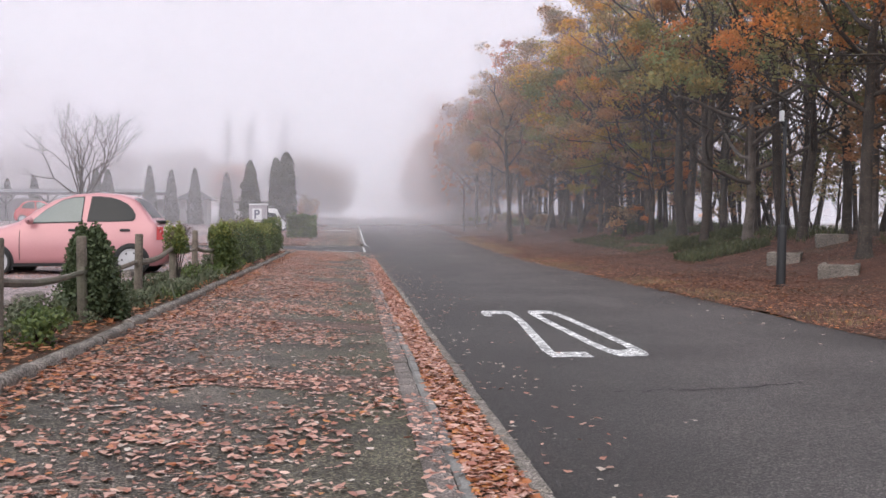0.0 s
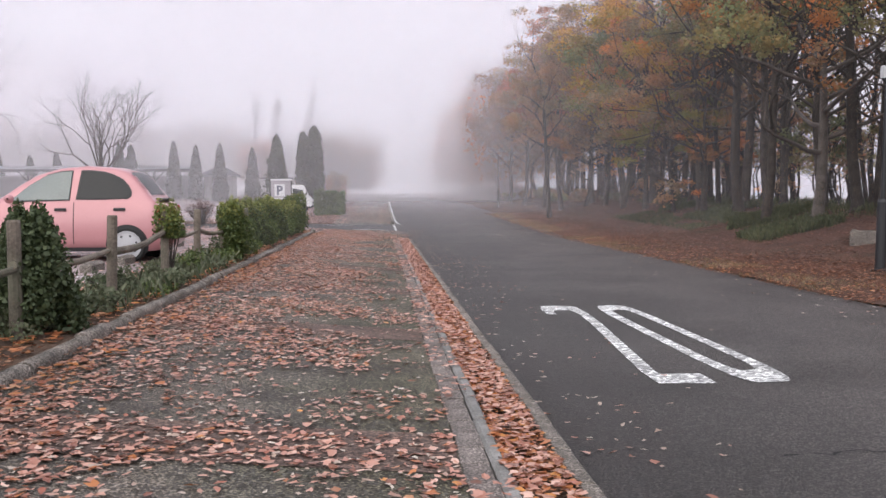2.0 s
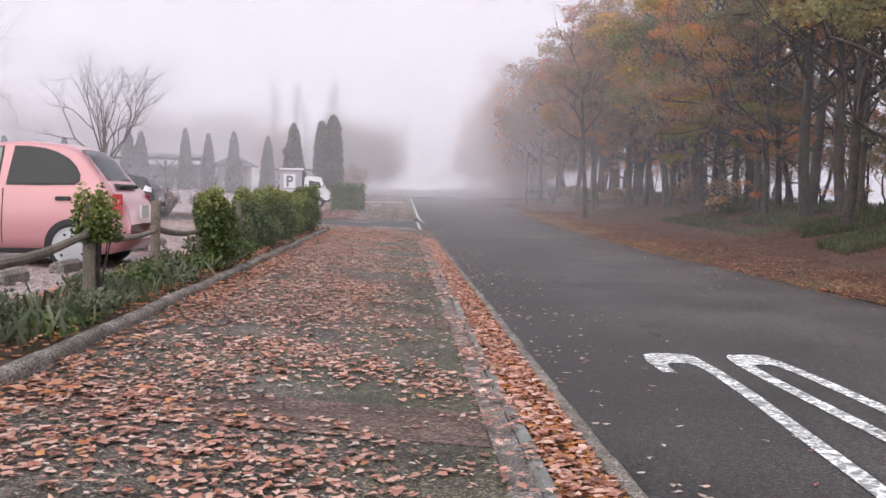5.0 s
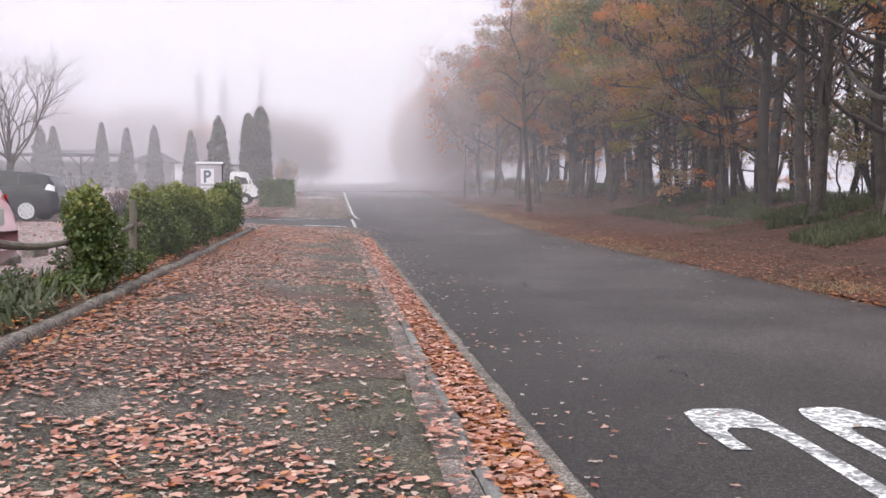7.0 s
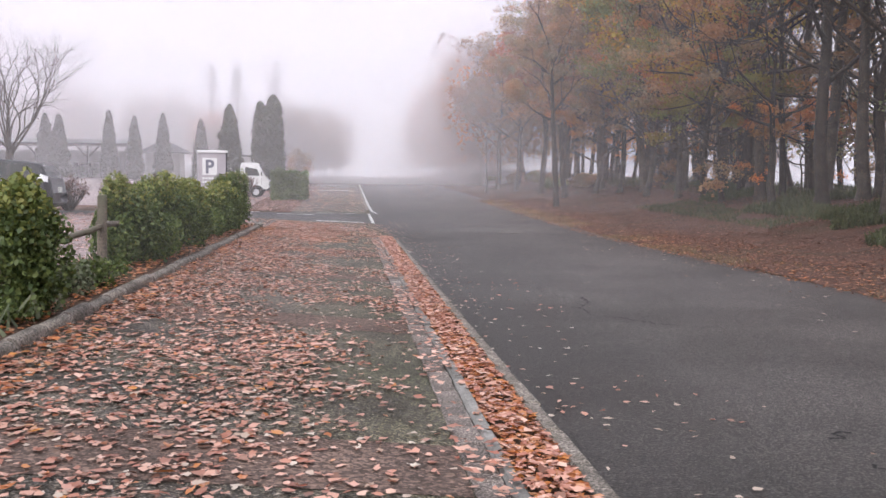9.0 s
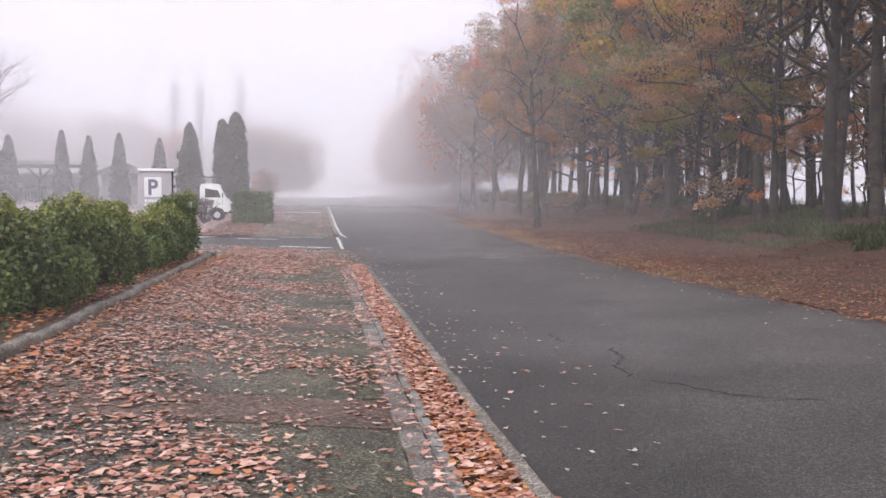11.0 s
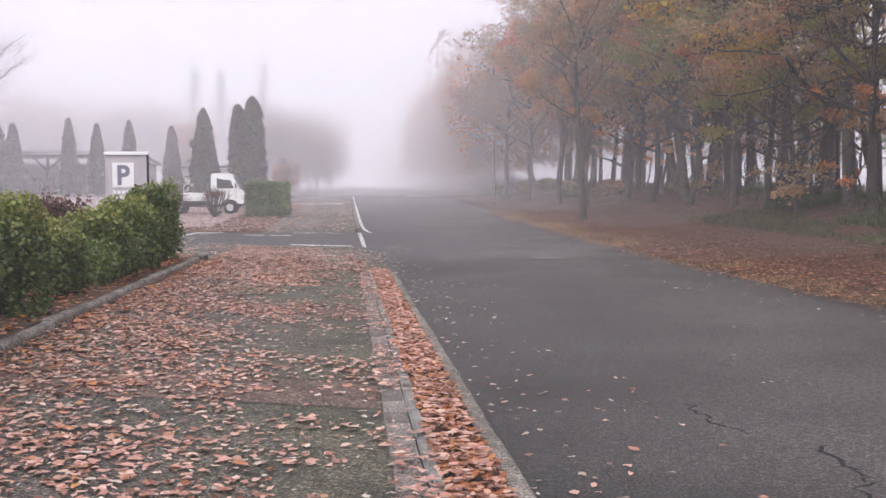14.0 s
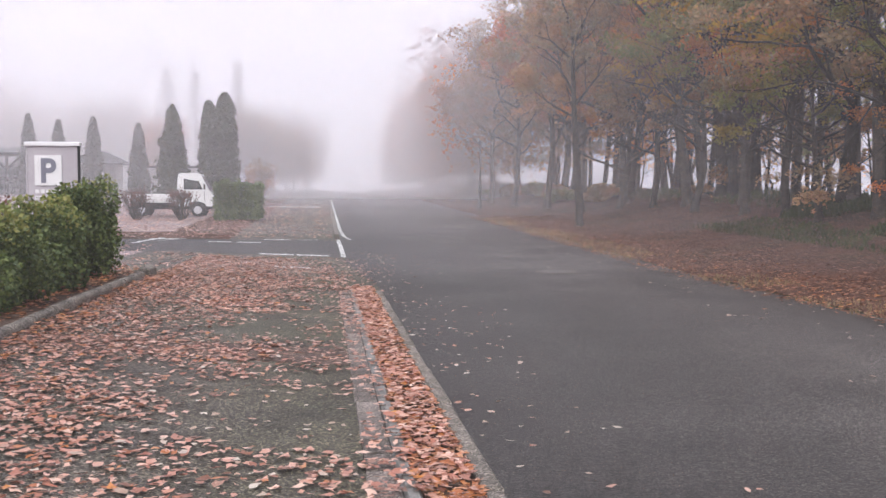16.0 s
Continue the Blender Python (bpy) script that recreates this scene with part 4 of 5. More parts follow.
OPEN = [tree_meshes(309, 12.5, 2.6, 0.15, 2300, 0.09, LEAF_BROWN, 0.55, 4, n_limbs=9, lean=0.03, n_clumps=24, size=0.55, thin=0.78),
        tree_meshes(311, 13.0, 3.2, 0.17, 2100, 0.09, LEAF_BROWN, 0.5, 4, n_limbs=8, lean=-0.04, n_clumps=22, size=0.55, thin=0.78),
        tree_meshes(314, 12.0, 2.0, 0.12, 1800, 0.09, LEAF_BROWN, 0.55, 4, n_limbs=9, lean=0.07, n_clumps=20, size=0.5, thin=0.78)]


def far_tree(seed, h, wide, material):
    """A full, rounded tree: trunk with limbs, and a crown of many leaves in overlapping lumps."""
    trunk = tree_meshes(seed, h, 1.4, 0.15, 0, 0.1, None, 0.55, 3, n_limbs=8, low=0.1)[0]
    rng = np.random.default_rng(seed)
    p = blob_points(11000, wide, wide, h * 0.8, rng, 0.0, 34, 0.35)
    p = p + rng.normal(0, 0.28, p.shape)
    return trunk, foliage("crown", p + np.array((0, 0, h * 0.14)), 0.15, material, 0.4, 1.4, rng)


FAR_TREES = [far_tree(420, 9.0, 3.0, LEAF_BROWN), far_tree(421, 8.4, 2.8, LEAF_AMBER)]


def woodland(x, y, meshes, leaf, scale=1.0, turn=0, pale=False, tilt=3.0):
    plant(meshes, x, y, scale, turn, LEAF_NAMES[leaf] + " autumn tree on the leaf-covered bank", leaf, BARK_PALE if pale else None, "tree", "wood beside the street", tilt=tilt)


# trees along the front of the wood, from near to far
woodland(12.3, 22.3, NEAR_TREE, LEAF_ORANGE, 1.0, 20)
woodland(13.0, 16.8, NEAR_TREE, LEAF_ORANGE, 1.0, 140)
woodland(12.8, 30.4, SPREADING[0], LEAF_OLIVE, 1.12, 205, True)
woodland(12.4, 33.3, OPEN[1], LEAF_BROWN, 0.9, 250)
woodland(12.7, 40.2, SPREADING[1], LEAF_BROWN, 0.9, 100)
woodland(12.4, 51.8, SPREADING[1], LEAF_BROWN, 0.9, 60)
woodland(11.9, 58.4, SPREADING[0], LEAF_RUSSET, 0.85, 140)
woodland(13.6, 28.2, OPEN[0], LEAF_OLIVE, 0.95, 210)
woodland(13.4, 38.4, BROAD[1], LEAF_BROWN, 0.95, 300)
woodland(14.2, 37.6, OPEN[1], LEAF_RUSSET, 1.0, 45)
woodland(13.3, 42.4, BROAD[0], LEAF_AMBER, 0.92, 10)
woodland(14.6, 41.6, SPREADING[1], LEAF_ORANGE, 0.5, 150)
woodland(13.8, 45.0, SPREADING[0], LEAF_OLIVE, 1.25, 75)
woodland(12.8, 46.2, BROAD[2], LEAF_ORANGE, 0.66, 330)
woodland(12.6, 48.4, SPREADING[0], LEAF_MUSTARD, 0.85, 250)
woodland(12.7, 44.2, SPREADING[0], LEAF_MUSTARD, 0.62, 40)
woodland(13.6, 50.6, BROAD[2], LEAF_AMBER, 1.0, 120)
woodland(13.0, 54.0, BROAD[1], LEAF_BROWN, 0.9, 200)
woodland(12.5, 56.2, BROAD[2], LEAF_ORANGE, 0.72, 160)
woodland(8.7, 52.6, SLIM, LEAF_BROWN, 0.8, 60)
woodland(12.6, 60.0, FULL[0], LEAF_RUSSET, 0.95, 33)
woodland(10.6, 59.5, FULL[1], LEAF_BROWN, 0.9, 260)
woodland(10.6, 65.5, FULL[0], LEAF_RED, 0.9, 300)
woodland(12.6, 68.5, FULL[1], LEAF_RUSSET, 0.9, 100)
woodland(10.2, 71.5, FULL[1], LEAF_RUSSET, 0.9, 20)
woodland(10.0, 77.5, FULL[0], LEAF_RUSSET, 0.86, 170)
rt = np.random.default_rng(11)
leafs = [LEAF_RUSSET, LEAF_BROWN, LEAF_BROWN, LEAF_OLIVE, LEAF_RUSSET, LEAF_MUSTARD, LEAF_BROWN, LEAF_ORANGE]
for i, y in enumerate(np.arange(17.5, 84, 1.75)):
    woodland(14.6 + rt.uniform(-0.8, 0.9), y + rt.uniform(-0.7, 0.7), OPEN[i % 3], leafs[int(rt.integers(0, 8))], rt.uniform(0.88, 1.1), rt.uniform(0, 360), i % 11 == 5)
for i, y in enumerate(np.arange(56.0, 84, 4.0)):
    woodland(17.0 + rt.uniform(-0.9, 0.9), y + rt.uniform(-1.0, 1.0), BROAD[i % 3], leafs[int(rt.integers(0, 8))], rt.uniform(0.8, 1.0), rt.uniform(0, 360))
BARE_THIN = tree_meshes(312, 11.0, 1.6, 0.1, 0, 0.1, None, 0.5, 3, n_limbs=8, lean=0.05)
for i in range(52):
    plant(BARE_THIN, rt.uniform(15.8, 21.5), 16 + i * 1.2 + rt.uniform(-0.5, 0.5), rt.uniform(0.75, 1.1), rt.uniform(0, 360), "thin bare dark tree at the back of the wood", None, None, "tree", "thin bare trees of the wood", tilt=7)
for i in range(16):
    plant(FAR_TREES[i % 2], 10.4 + rt.uniform(-0.6, 2.4), 82 + i * 4.2, rt.uniform(1.2, 1.4), rt.uniform(0, 360), "pinkish orange roadside tree fading into the fog", (LEAF_RUSSET, LEAF_ORANGE, LEAF_RED)[i % 3], None, "tree", "wood beside the street")
# young trees and saplings that fill the wood's edge
SAPLING = tree_meshes(310, 5.2, 0.9, 0.05, 2200, 0.09, LEAF_BROWN, 0.7, 3, n_limbs=8, low=0.15, n_clumps=24, size=0.45)
for i in range(18):
    x, y = rt.uniform(14.0, 18.5) - (2.6 if i > 14 else 0), 18 + i * 3.6 + rt.uniform(-1, 1)
    m = (LEAF_RUSSET, LEAF_BROWN, LEAF_OLIVE, LEAF_ORANGE)[int(rt.integers(0, 4))]
    plant(SAPLING, x, y, rt.uniform(0.75, 1.1), rt.uniform(0, 360), LEAF_NAMES[m] + " young tree under the wood", m, None, "young_tree", "young trees in the wood")
# leafless brush between the trunks at the back
BRUSH = tree_meshes(313, 4.2, 0.35, 0.035, 300, 0.09, LEAF_BROWN, 0.55, 3, n_limbs=8, lean=0.05, n_clumps=30, size=0.4)
for i in range(40):
    plant(BRUSH, rt.uniform(16.0, 21.5), 18 + i * 1.2 + rt.uniform(-0.5, 0.5), rt.uniform(0.8, 1.25), rt.uniform(0, 360), "thin tangled brush under the trees, few dull leaves", (LEAF_BROWN, LEAF_RUSSET, LEAF_OLIVE)[i % 3], None, "brush", "brush in the wood")
for i in range(10):
    shrub(10.2 + rt.uniform(-0.4, 3.0), 64 + i * 4.2, 0.8, 1.2, rt.uniform(0.6, 0.9), 1800, "low brownish bush beside the street in the fog", LEAF_OLIVE if i % 2 else LEAF_BROWN, None, 0.13, 700 + i, "bush", "shrub")


def bare_tree(seed, h, r):
    """A leafless tree that forks low into many upswept, finely twigged limbs."""
    rng = np.random.default_rng(seed)
    s, ends = Shape(), []
    s.tube([(0, 0, -0.2), (0, 0, 0.1), (0.03, 0, 0.9), (0.0, 0.05, h * 0.24)], [r * 1.5, r * 1.15, r, r * 0.95], 10)
    for k in range(11):
        a = k * 2.4 + rng.uniform(-0.3, 0.3)
        out = rng.uniform(0.25, 1.0)
        d = np.array((out * math.cos(a), out * math.sin(a), 1.0))
        limb(s, (0, 0.03, h * (0.19 + 0.007 * k)), d / np.linalg.norm(d), h * rng.uniform(0.24, 0.32), r * 0.34, 5, rng, ends, 0.36, 0.05, 6, 1.0)
    return s.mesh("trunk", BARK, True), None


BARE = bare_tree(401, 7.4, 0.17)
plant(BARE, -15.2, 56.5, 1.0, 0, "bare leafless grey tree with many upswept twigs in the lot", name="tree", tilt=1)
plant(BARE, -21.0, 50.0, 1.4, 130, "bare leafless grey tree at the edge of the lot", name="tree", tilt=1)
for i, (x, y, k, sc, m) in enumerate([(-4.4, 92, 0, 0.78, LEAF_BROWN), (-2.2, 98, 0, 0.66, LEAF_BROWN), (-7.6, 104, 0, 0.8, LEAF_OLIVE), (-11.6, 93, 1, 0.68, LEAF_ORANGE), (-3.2, 110, 0, 0.9, LEAF_BROWN), (-16.5, 106, 0, 0.9, LEAF_BROWN), (-20.5, 108, 0, 0.92, LEAF_BROWN), (-24.5, 106, 0, 0.9, LEAF_RUSSET), (-29, 108, 0, 0.95, LEAF_BROWN), (-34, 107, 0, 0.95, LEAF_BROWN), (-39.5, 108, 0, 1.0, LEAF_BROWN), (-45, 107, 0, 1.0, LEAF_BROWN), (-3.4, 79, 0, 0.3, LEAF_RUSSET), (-1.6, 120, 0, 0.85, LEAF_BROWN)]):
    plant(FAR_TREES[k], x, y, sc, 70 * i, LEAF_NAMES[m] + " round-headed tree fading into the fog", m, name="tree", group="trees beyond the parking lot")


def conifer(x, y, h, seed):
    rng = np.random.default_rng(seed)
    z = float(ground(x, y))
    t = thing("conifer_tree", pose(x, y, z), "tall tiered grey-green conifer fading into the fog", "tree", "conifers beyond the parking lot")
    s, pts = Shape(), []
    s.tube([(0, 0, -0.1), (0, 0, h * 0.5), (0, 0, h)], [0.22, 0.14, 0.02], 7)
    for lev in np.arange(2.0, h - 0.2, 0.55):
        reach = 0.34 * (h - lev) ** 0.85 + 0.12
        for k in range(6):
            a = rng.uniform(0, 6.28)
            e = (reach * math.cos(a), reach * math.sin(a), lev - 0.12 * reach)
            s.tube([(0, 0, lev), e], [0.035, 0.01], 4, False)
            q = rng.uniform(0.2, 1.0, 16)[:, None]
            pts.append(np.array((0, 0, lev)) * (1 - q) + np.array(e) * q + rng.normal(0, 0.1, (16, 3)))
    part("trunk", s, BARK, t)
    part("crown", foliage("crown", np.concatenate(pts), 0.14, LEAF_YEW, 0.6, 2.2, rng), LEAF_YEW, t)


for i, (x, y, h) in enumerate([(-13.7, 110, 11.0), (-11.25, 111, 10.9), (-7.4, 110, 11.6)]):
    conifer(x, y, h, 500 + i)

# ---- vehicles ----
def make_car(name, m, L, W, top, belt, low, widths, roofw, paint, glass, wheel_x, wheel_r, side_panes, screens, label, rear_lamp, front_lamp, plate_rear=True):
    """A car from its side line: top, belt and low are (x, z) lines from the nose (x=0) to the tail (x=L); it faces -x of its own axes."""
    t = thing(name, m, label, "car")
    tx, tz = zip(*top)
    bx_, bz = zip(*belt)
    lx, lz = zip(*low)
    wx, ww = zip(*widths)
    rx, rw = zip(*roofw)
    xs = sorted(set(list(np.linspace(0, L, 56))))

    def half(x, z):
        w, b, tp, lo = np.interp(x, wx, ww), np.interp(x, bx_, bz), np.interp(x, tx, tz), np.interp(x, lx, lz)
        if z <= b or tp <= b + 0.02:
            k = min(1.0, max(0.0, (z - lo) / max(0.05, b - lo)))
            return w * (0.93 + 0.07 * math.sin(math.pi * min(1, k * 0.9 + 0.12)))
        k = min(1.0, (z - b) / max(0.05, tp - b))
        edge = np.interp(x, rx, rw)
        return (w * (0.93 + 0.07 * math.sin(math.pi * 1.0 * 0.98)) ) * (1 - k) + edge * k

    s = Shape()
    rings = []
    for x in xs:
        lo, b, tp = np.interp(x, lx, lz), np.interp(x, bx_, bz), np.interp(x, tx, tz)
        b = min(b, tp - 0.02)
        zs = [lo, lo + (b - lo) * 0.25, lo + (b - lo) * 0.5, lo + (b - lo) * 0.75, b, b + (tp - b) * 0.35, b + (tp - b) * 0.7, b + (tp - b) * 0.9]
        ring = [(x, half(x, z), z) for z in zs]
        e = half(x, zs[-1])
        ring += [(x, e * 0.9, b + (tp - b) * 0.975), (x, e * 0.6, tp), (x, 0, tp + 0.008)]
        ring = ring + [(p[0], -p[1], p[2]) for p in reversed(ring[:-1])]
        rings.append(ring)
    n = len(rings[0])
    vs = [p for r in rings for p in r]
    fs = [(i * n + k, i * n + k + 1, (i + 1) * n + k + 1, (i + 1) * n + k) for i in range(len(xs) - 1) for k in range(n - 1)]
    fs += [(i * n + n - 1, i * n, (i + 1) * n, (i + 1) * n + n - 1) for i in range(len(xs) - 1)]
    fs += [tuple(range(n)), tuple((len(xs) - 1) * n + k for k in reversed(range(n)))]
    body = part("body", Shape().add([(p[0], p[1], p[2]) for p in vs], fs), paint, t, smooth=True)

    def side_patch(poly, off, sgn):
        """A polygon of the side view laid on the flank, off metres proud."""
        q = Shape()
        cx, cz = sum(p[0] for p in poly) / len(poly), sum(p[1] for p in poly) / len(poly)
        ring = []
        for (ax, az), (ex, ez) in zip(poly, poly[1:] + poly[:1]):
            for k in range(4):
                ring.append((ax + (ex - ax) * k / 4, az + (ez - az) * k / 4))
        vs2 = [(cx, sgn * (half(cx, cz) + off), cz)]
        for f in (0.55, 1.0):
            vs2 += [(cx + (a - cx) * f, sgn * (half(cx + (a - cx) * f, cz + (c - cz) * f) + off), cz + (c - cz) * f) for a, c in ring]
        k = len(ring)
        fs2 = [(0, 1 + i, 1 + (i + 1) % k) for i in range(k)] + [(1 + i, 1 + k + i, 1 + k + (i + 1) % k, 1 + (i + 1) % k) for i in range(k)]
        return q.add(vs2, fs2)

    def top_patch(x0, x1, inset0, inset1, off):
        """A screen laid on the slope between x0 and x1."""
        q, rows_ = Shape(), []
        for k in range(7):
            x = x0 + (x1 - x0) * k / 6
            tp = np.interp(x, tx, tz)
            w = (inset0 + (inset1 - inset0) * k / 6)
            rows_.append([(x, w * u, tp + off + 0.008 - 0.03 * abs(u) ** 3) for u in (-1, -0.6, 0, 0.6, 1)])
        return q.add([p for r in rows_ for p in r], [(i * 5 + k, i * 5 + k + 1, (i + 1) * 5 + k + 1, (i + 1) * 5 + k) for i in range(6) for k in range(4)])

    for sgn in (1, -1):
        for poly, pane_glass in side_panes:
            cx, cz = sum(p[0] for p in poly) / len(poly), sum(p[1] for p in poly) / len(poly)
            surround = [(cx + (a - cx) * 1.05, cz + (c - cz) * 1.09) for a, c in poly]
            win = part("side_window", side_patch(poly, 0.012, sgn), pane_glass, t, "dark tinted glass" if pane_glass is GLASS else "pale reflecting glass")
            part("window_seal", side_patch(surround, 0.006, sgn), TRIM, win)
        for hx in [p[0] for p in rear_lamp["handles"]]:
            hz = rear_lamp["handles"][0][1]
            part("door_handle", Shape().box(hx - 0.09, hx + 0.09, min(sgn * (half(hx, hz) - 0.01), sgn * (half(hx, hz) + 0.03)), max(sgn * (half(hx, hz) - 0.01), sgn * (half(hx, hz) + 0.03)), hz - 0.024, hz + 0.022, 0.012), rear_lamp["handle_mat"], t)
        for gx_ in rear_lamp["gaps"]:
            zs = np.linspace(rear_lamp["gap_z"][0], rear_lamp["gap_z"][1], 6)
            q = Shape()
            vs3 = []
            for z in zs:
                for dx in (-0.006, 0.006):
                    vs3.append((gx_ + dx, sgn * (half(gx_, z) + 0.003), z))
            part("door_gap", q.add(vs3, [(2 * i, 2 * i + 1, 2 * i + 3, 2 * i + 2) for i in range(5)]), TRIM, t)
        part("rear_lamp", side_patch(rear_lamp["poly"], 0.012, sgn), rear_lamp["mat"], t)
        part("headlamp", side_patch(front_lamp, 0.012, sgn), LAMPCLEAR, t)
        part("sill", side_patch([(wheel_x[0] + wheel_r, 0.2), (wheel_x[1] - wheel_r, 0.2), (wheel_x[1] - wheel_r, 0.26), (wheel_x[0] + wheel_r, 0.26)], 0.008, sgn), TRIM, t)
        mx = rear_lamp["mirror"]
        part("mirror", Shape().lathe([(0.015, -0.07), (0.06, -0.06), (0.075, 0.0), (0.06, 0.05), (0.02, 0.07)], "y", 14, (mx + 0.02, sgn * (W / 2 + 0.05), rear_lamp["mirror_z"] + 0.07)), paint, t, smooth=True)
    for x0, x1, a, b in screens:
        part("windscreen" if x0 < L / 2 else "rear_window", top_patch(x0, x1, a, b, 0.008), glass, t)
    for x in wheel_x:
        for sgn in (1, -1):
            arch = [(x + (wheel_r + 0.04) * math.cos(a), max(0.17, wheel_r + (wheel_r + 0.04) * math.sin(a))) for a in np.linspace(-0.4, math.pi + 0.4, 18)]
            part("wheel_arch", side_patch(arch, 0.004, sgn), TRIM, t)
            yo = sgn * (W / 2 - 0.075)
            wheel = part("wheel", Shape().lathe([(wheel_r * 0.3, -0.09), (wheel_r * 0.93, -0.095), (wheel_r, -0.06), (wheel_r, 0.06), (wheel_r * 0.93, 0.095), (wheel_r * 0.66, 0.085)], "y", 28, (x, yo, wheel_r)), RUBBER, t, smooth=False)
            out = 0.095 * sgn
            rim = Shape().lathe([(wheel_r * 0.82, out * 0.9), (wheel_r * 0.78, out * 1.02), (wheel_r * 0.66, out * 0.98), (wheel_r * 0.34, out * 1.06), (wheel_r * 0.1, out * 1.1)], "y", 28, (x, yo, wheel_r))
            part("rim", rim, ALLOY, wheel, "silver spoked wheel trim")
            for k in range(7):
                a = k * math.pi / 3.5 + 0.3
                vx, vz = x + wheel_r * 0.54 * math.cos(a), wheel_r + wheel_r * 0.54 * math.sin(a)
                hole = [(vx + wheel_r * (0.06 * math.cos(b_) * math.cos(a) - 0.065 * math.sin(b_) * math.sin(a)), yo + out * 1.05, vz + wheel_r * (0.06 * math.cos(b_) * math.sin(a) + 0.065 * math.sin(b_) * math.cos(a))) for b_ in np.linspace(0, 2 * math.pi, 11)[:-1]]
                part("rim_vent", Shape().add(hole, [tuple(range(10))]), TRIM, wheel)
    if plate_rear:
        part("rear_plate", Shape().box(L - 0.01, L + 0.012, -0.165, 0.165, 0.62, 0.78), PLATE, t)
    part("front_plate", Shape().box(-0.015, 0.01, -0.165, 0.165, 0.36, 0.52), PLATE, t)
    part("bumper_front", Shape().box(-0.02, 0.12, -W * 0.42, W * 0.42, 0.24, 0.36, 0.03), TRIM, t)
    return t


def parked(x, y, turn, scale=1.0, dz=0.0):
    return pose(x, y, float(ground(x, y)) + dz, 0, 0, turn) @ Matrix.Diagonal((scale, scale, scale, 1))


# small pink hatchback, nose towards the back of the lot
car = make_car("hatchback_car", parked(-6.98, 19.0, 0, 1.0, -0.07), 3.6, 1.66,
               [(0, 0.5), (0.05, 0.66), (0.25, 0.82), (0.6, 0.93), (0.95, 1.02), (1.25, 1.24), (1.55, 1.42), (1.9, 1.52), (2.3, 1.555), (2.75, 1.52), (2.94, 1.465), (3.07, 1.38), (3.25, 1.14), (3.37, 0.99), (3.5, 0.86), (3.58, 0.7), (3.6, 0.55)],
               [(0, 0.5), (0.3, 0.78), (0.9, 0.93), (2.0, 0.95), (3.0, 0.98), (3.4, 0.97), (3.6, 0.6)], [(0, 0.26), (0.2, 0.2), (3.4, 0.2), (3.52, 0.28), (3.6, 0.36)],
               [(0, 0.5), (0.12, 0.66), (0.4, 0.79), (0.9, 0.83), (2.9, 0.83), (3.35, 0.81), (3.54, 0.74), (3.6, 0.62)], [(0, 0.4), (1.0, 0.64), (1.6, 0.6), (2.6, 0.6), (3.1, 0.6), (3.4, 0.66), (3.6, 0.54)],
               PINK, GLASS_REAR, (0.57, 2.97), 0.29,
               [([(1.16, 1.0), (2.07, 1.02), (2.1, 1.46), (1.92, 1.45), (1.72, 1.4), (1.45, 1.24)], GLASS_PALE), ([(2.2, 1.03), (2.6, 1.03), (2.97, 1.04), (3.02, 1.08), (3.02, 1.15), (2.97, 1.24), (2.88, 1.33), (2.74, 1.4), (2.6, 1.44), (2.42, 1.46), (2.26, 1.46)], GLASS)],
               [(1.0, 1.6, 0.6, 0.52), (2.97, 3.3, 0.56, 0.64)], "pink five-door hatchback parked beside the fence",
               {"handles": [(1.95, 0.86), (2.86, 0.86)], "handle_mat": TRIM, "gaps": (1.0, 2.15), "gap_z": (0.32, 0.97), "poly": [(3.42, 0.68), (3.53, 0.68), (3.5, 0.92), (3.42, 0.92)], "mat": LAMPRED, "mirror": 1.18, "mirror_z": 0.96},
               [(0.12, 0.62), (0.45, 0.74), (0.4, 0.84), (0.2, 0.76)])
part("hatch_lip", Shape().box(3.28, 3.42, -0.4, 0.4, 0.99, 1.04, 0.02), TRIM, car, "dark rear wiper housing")

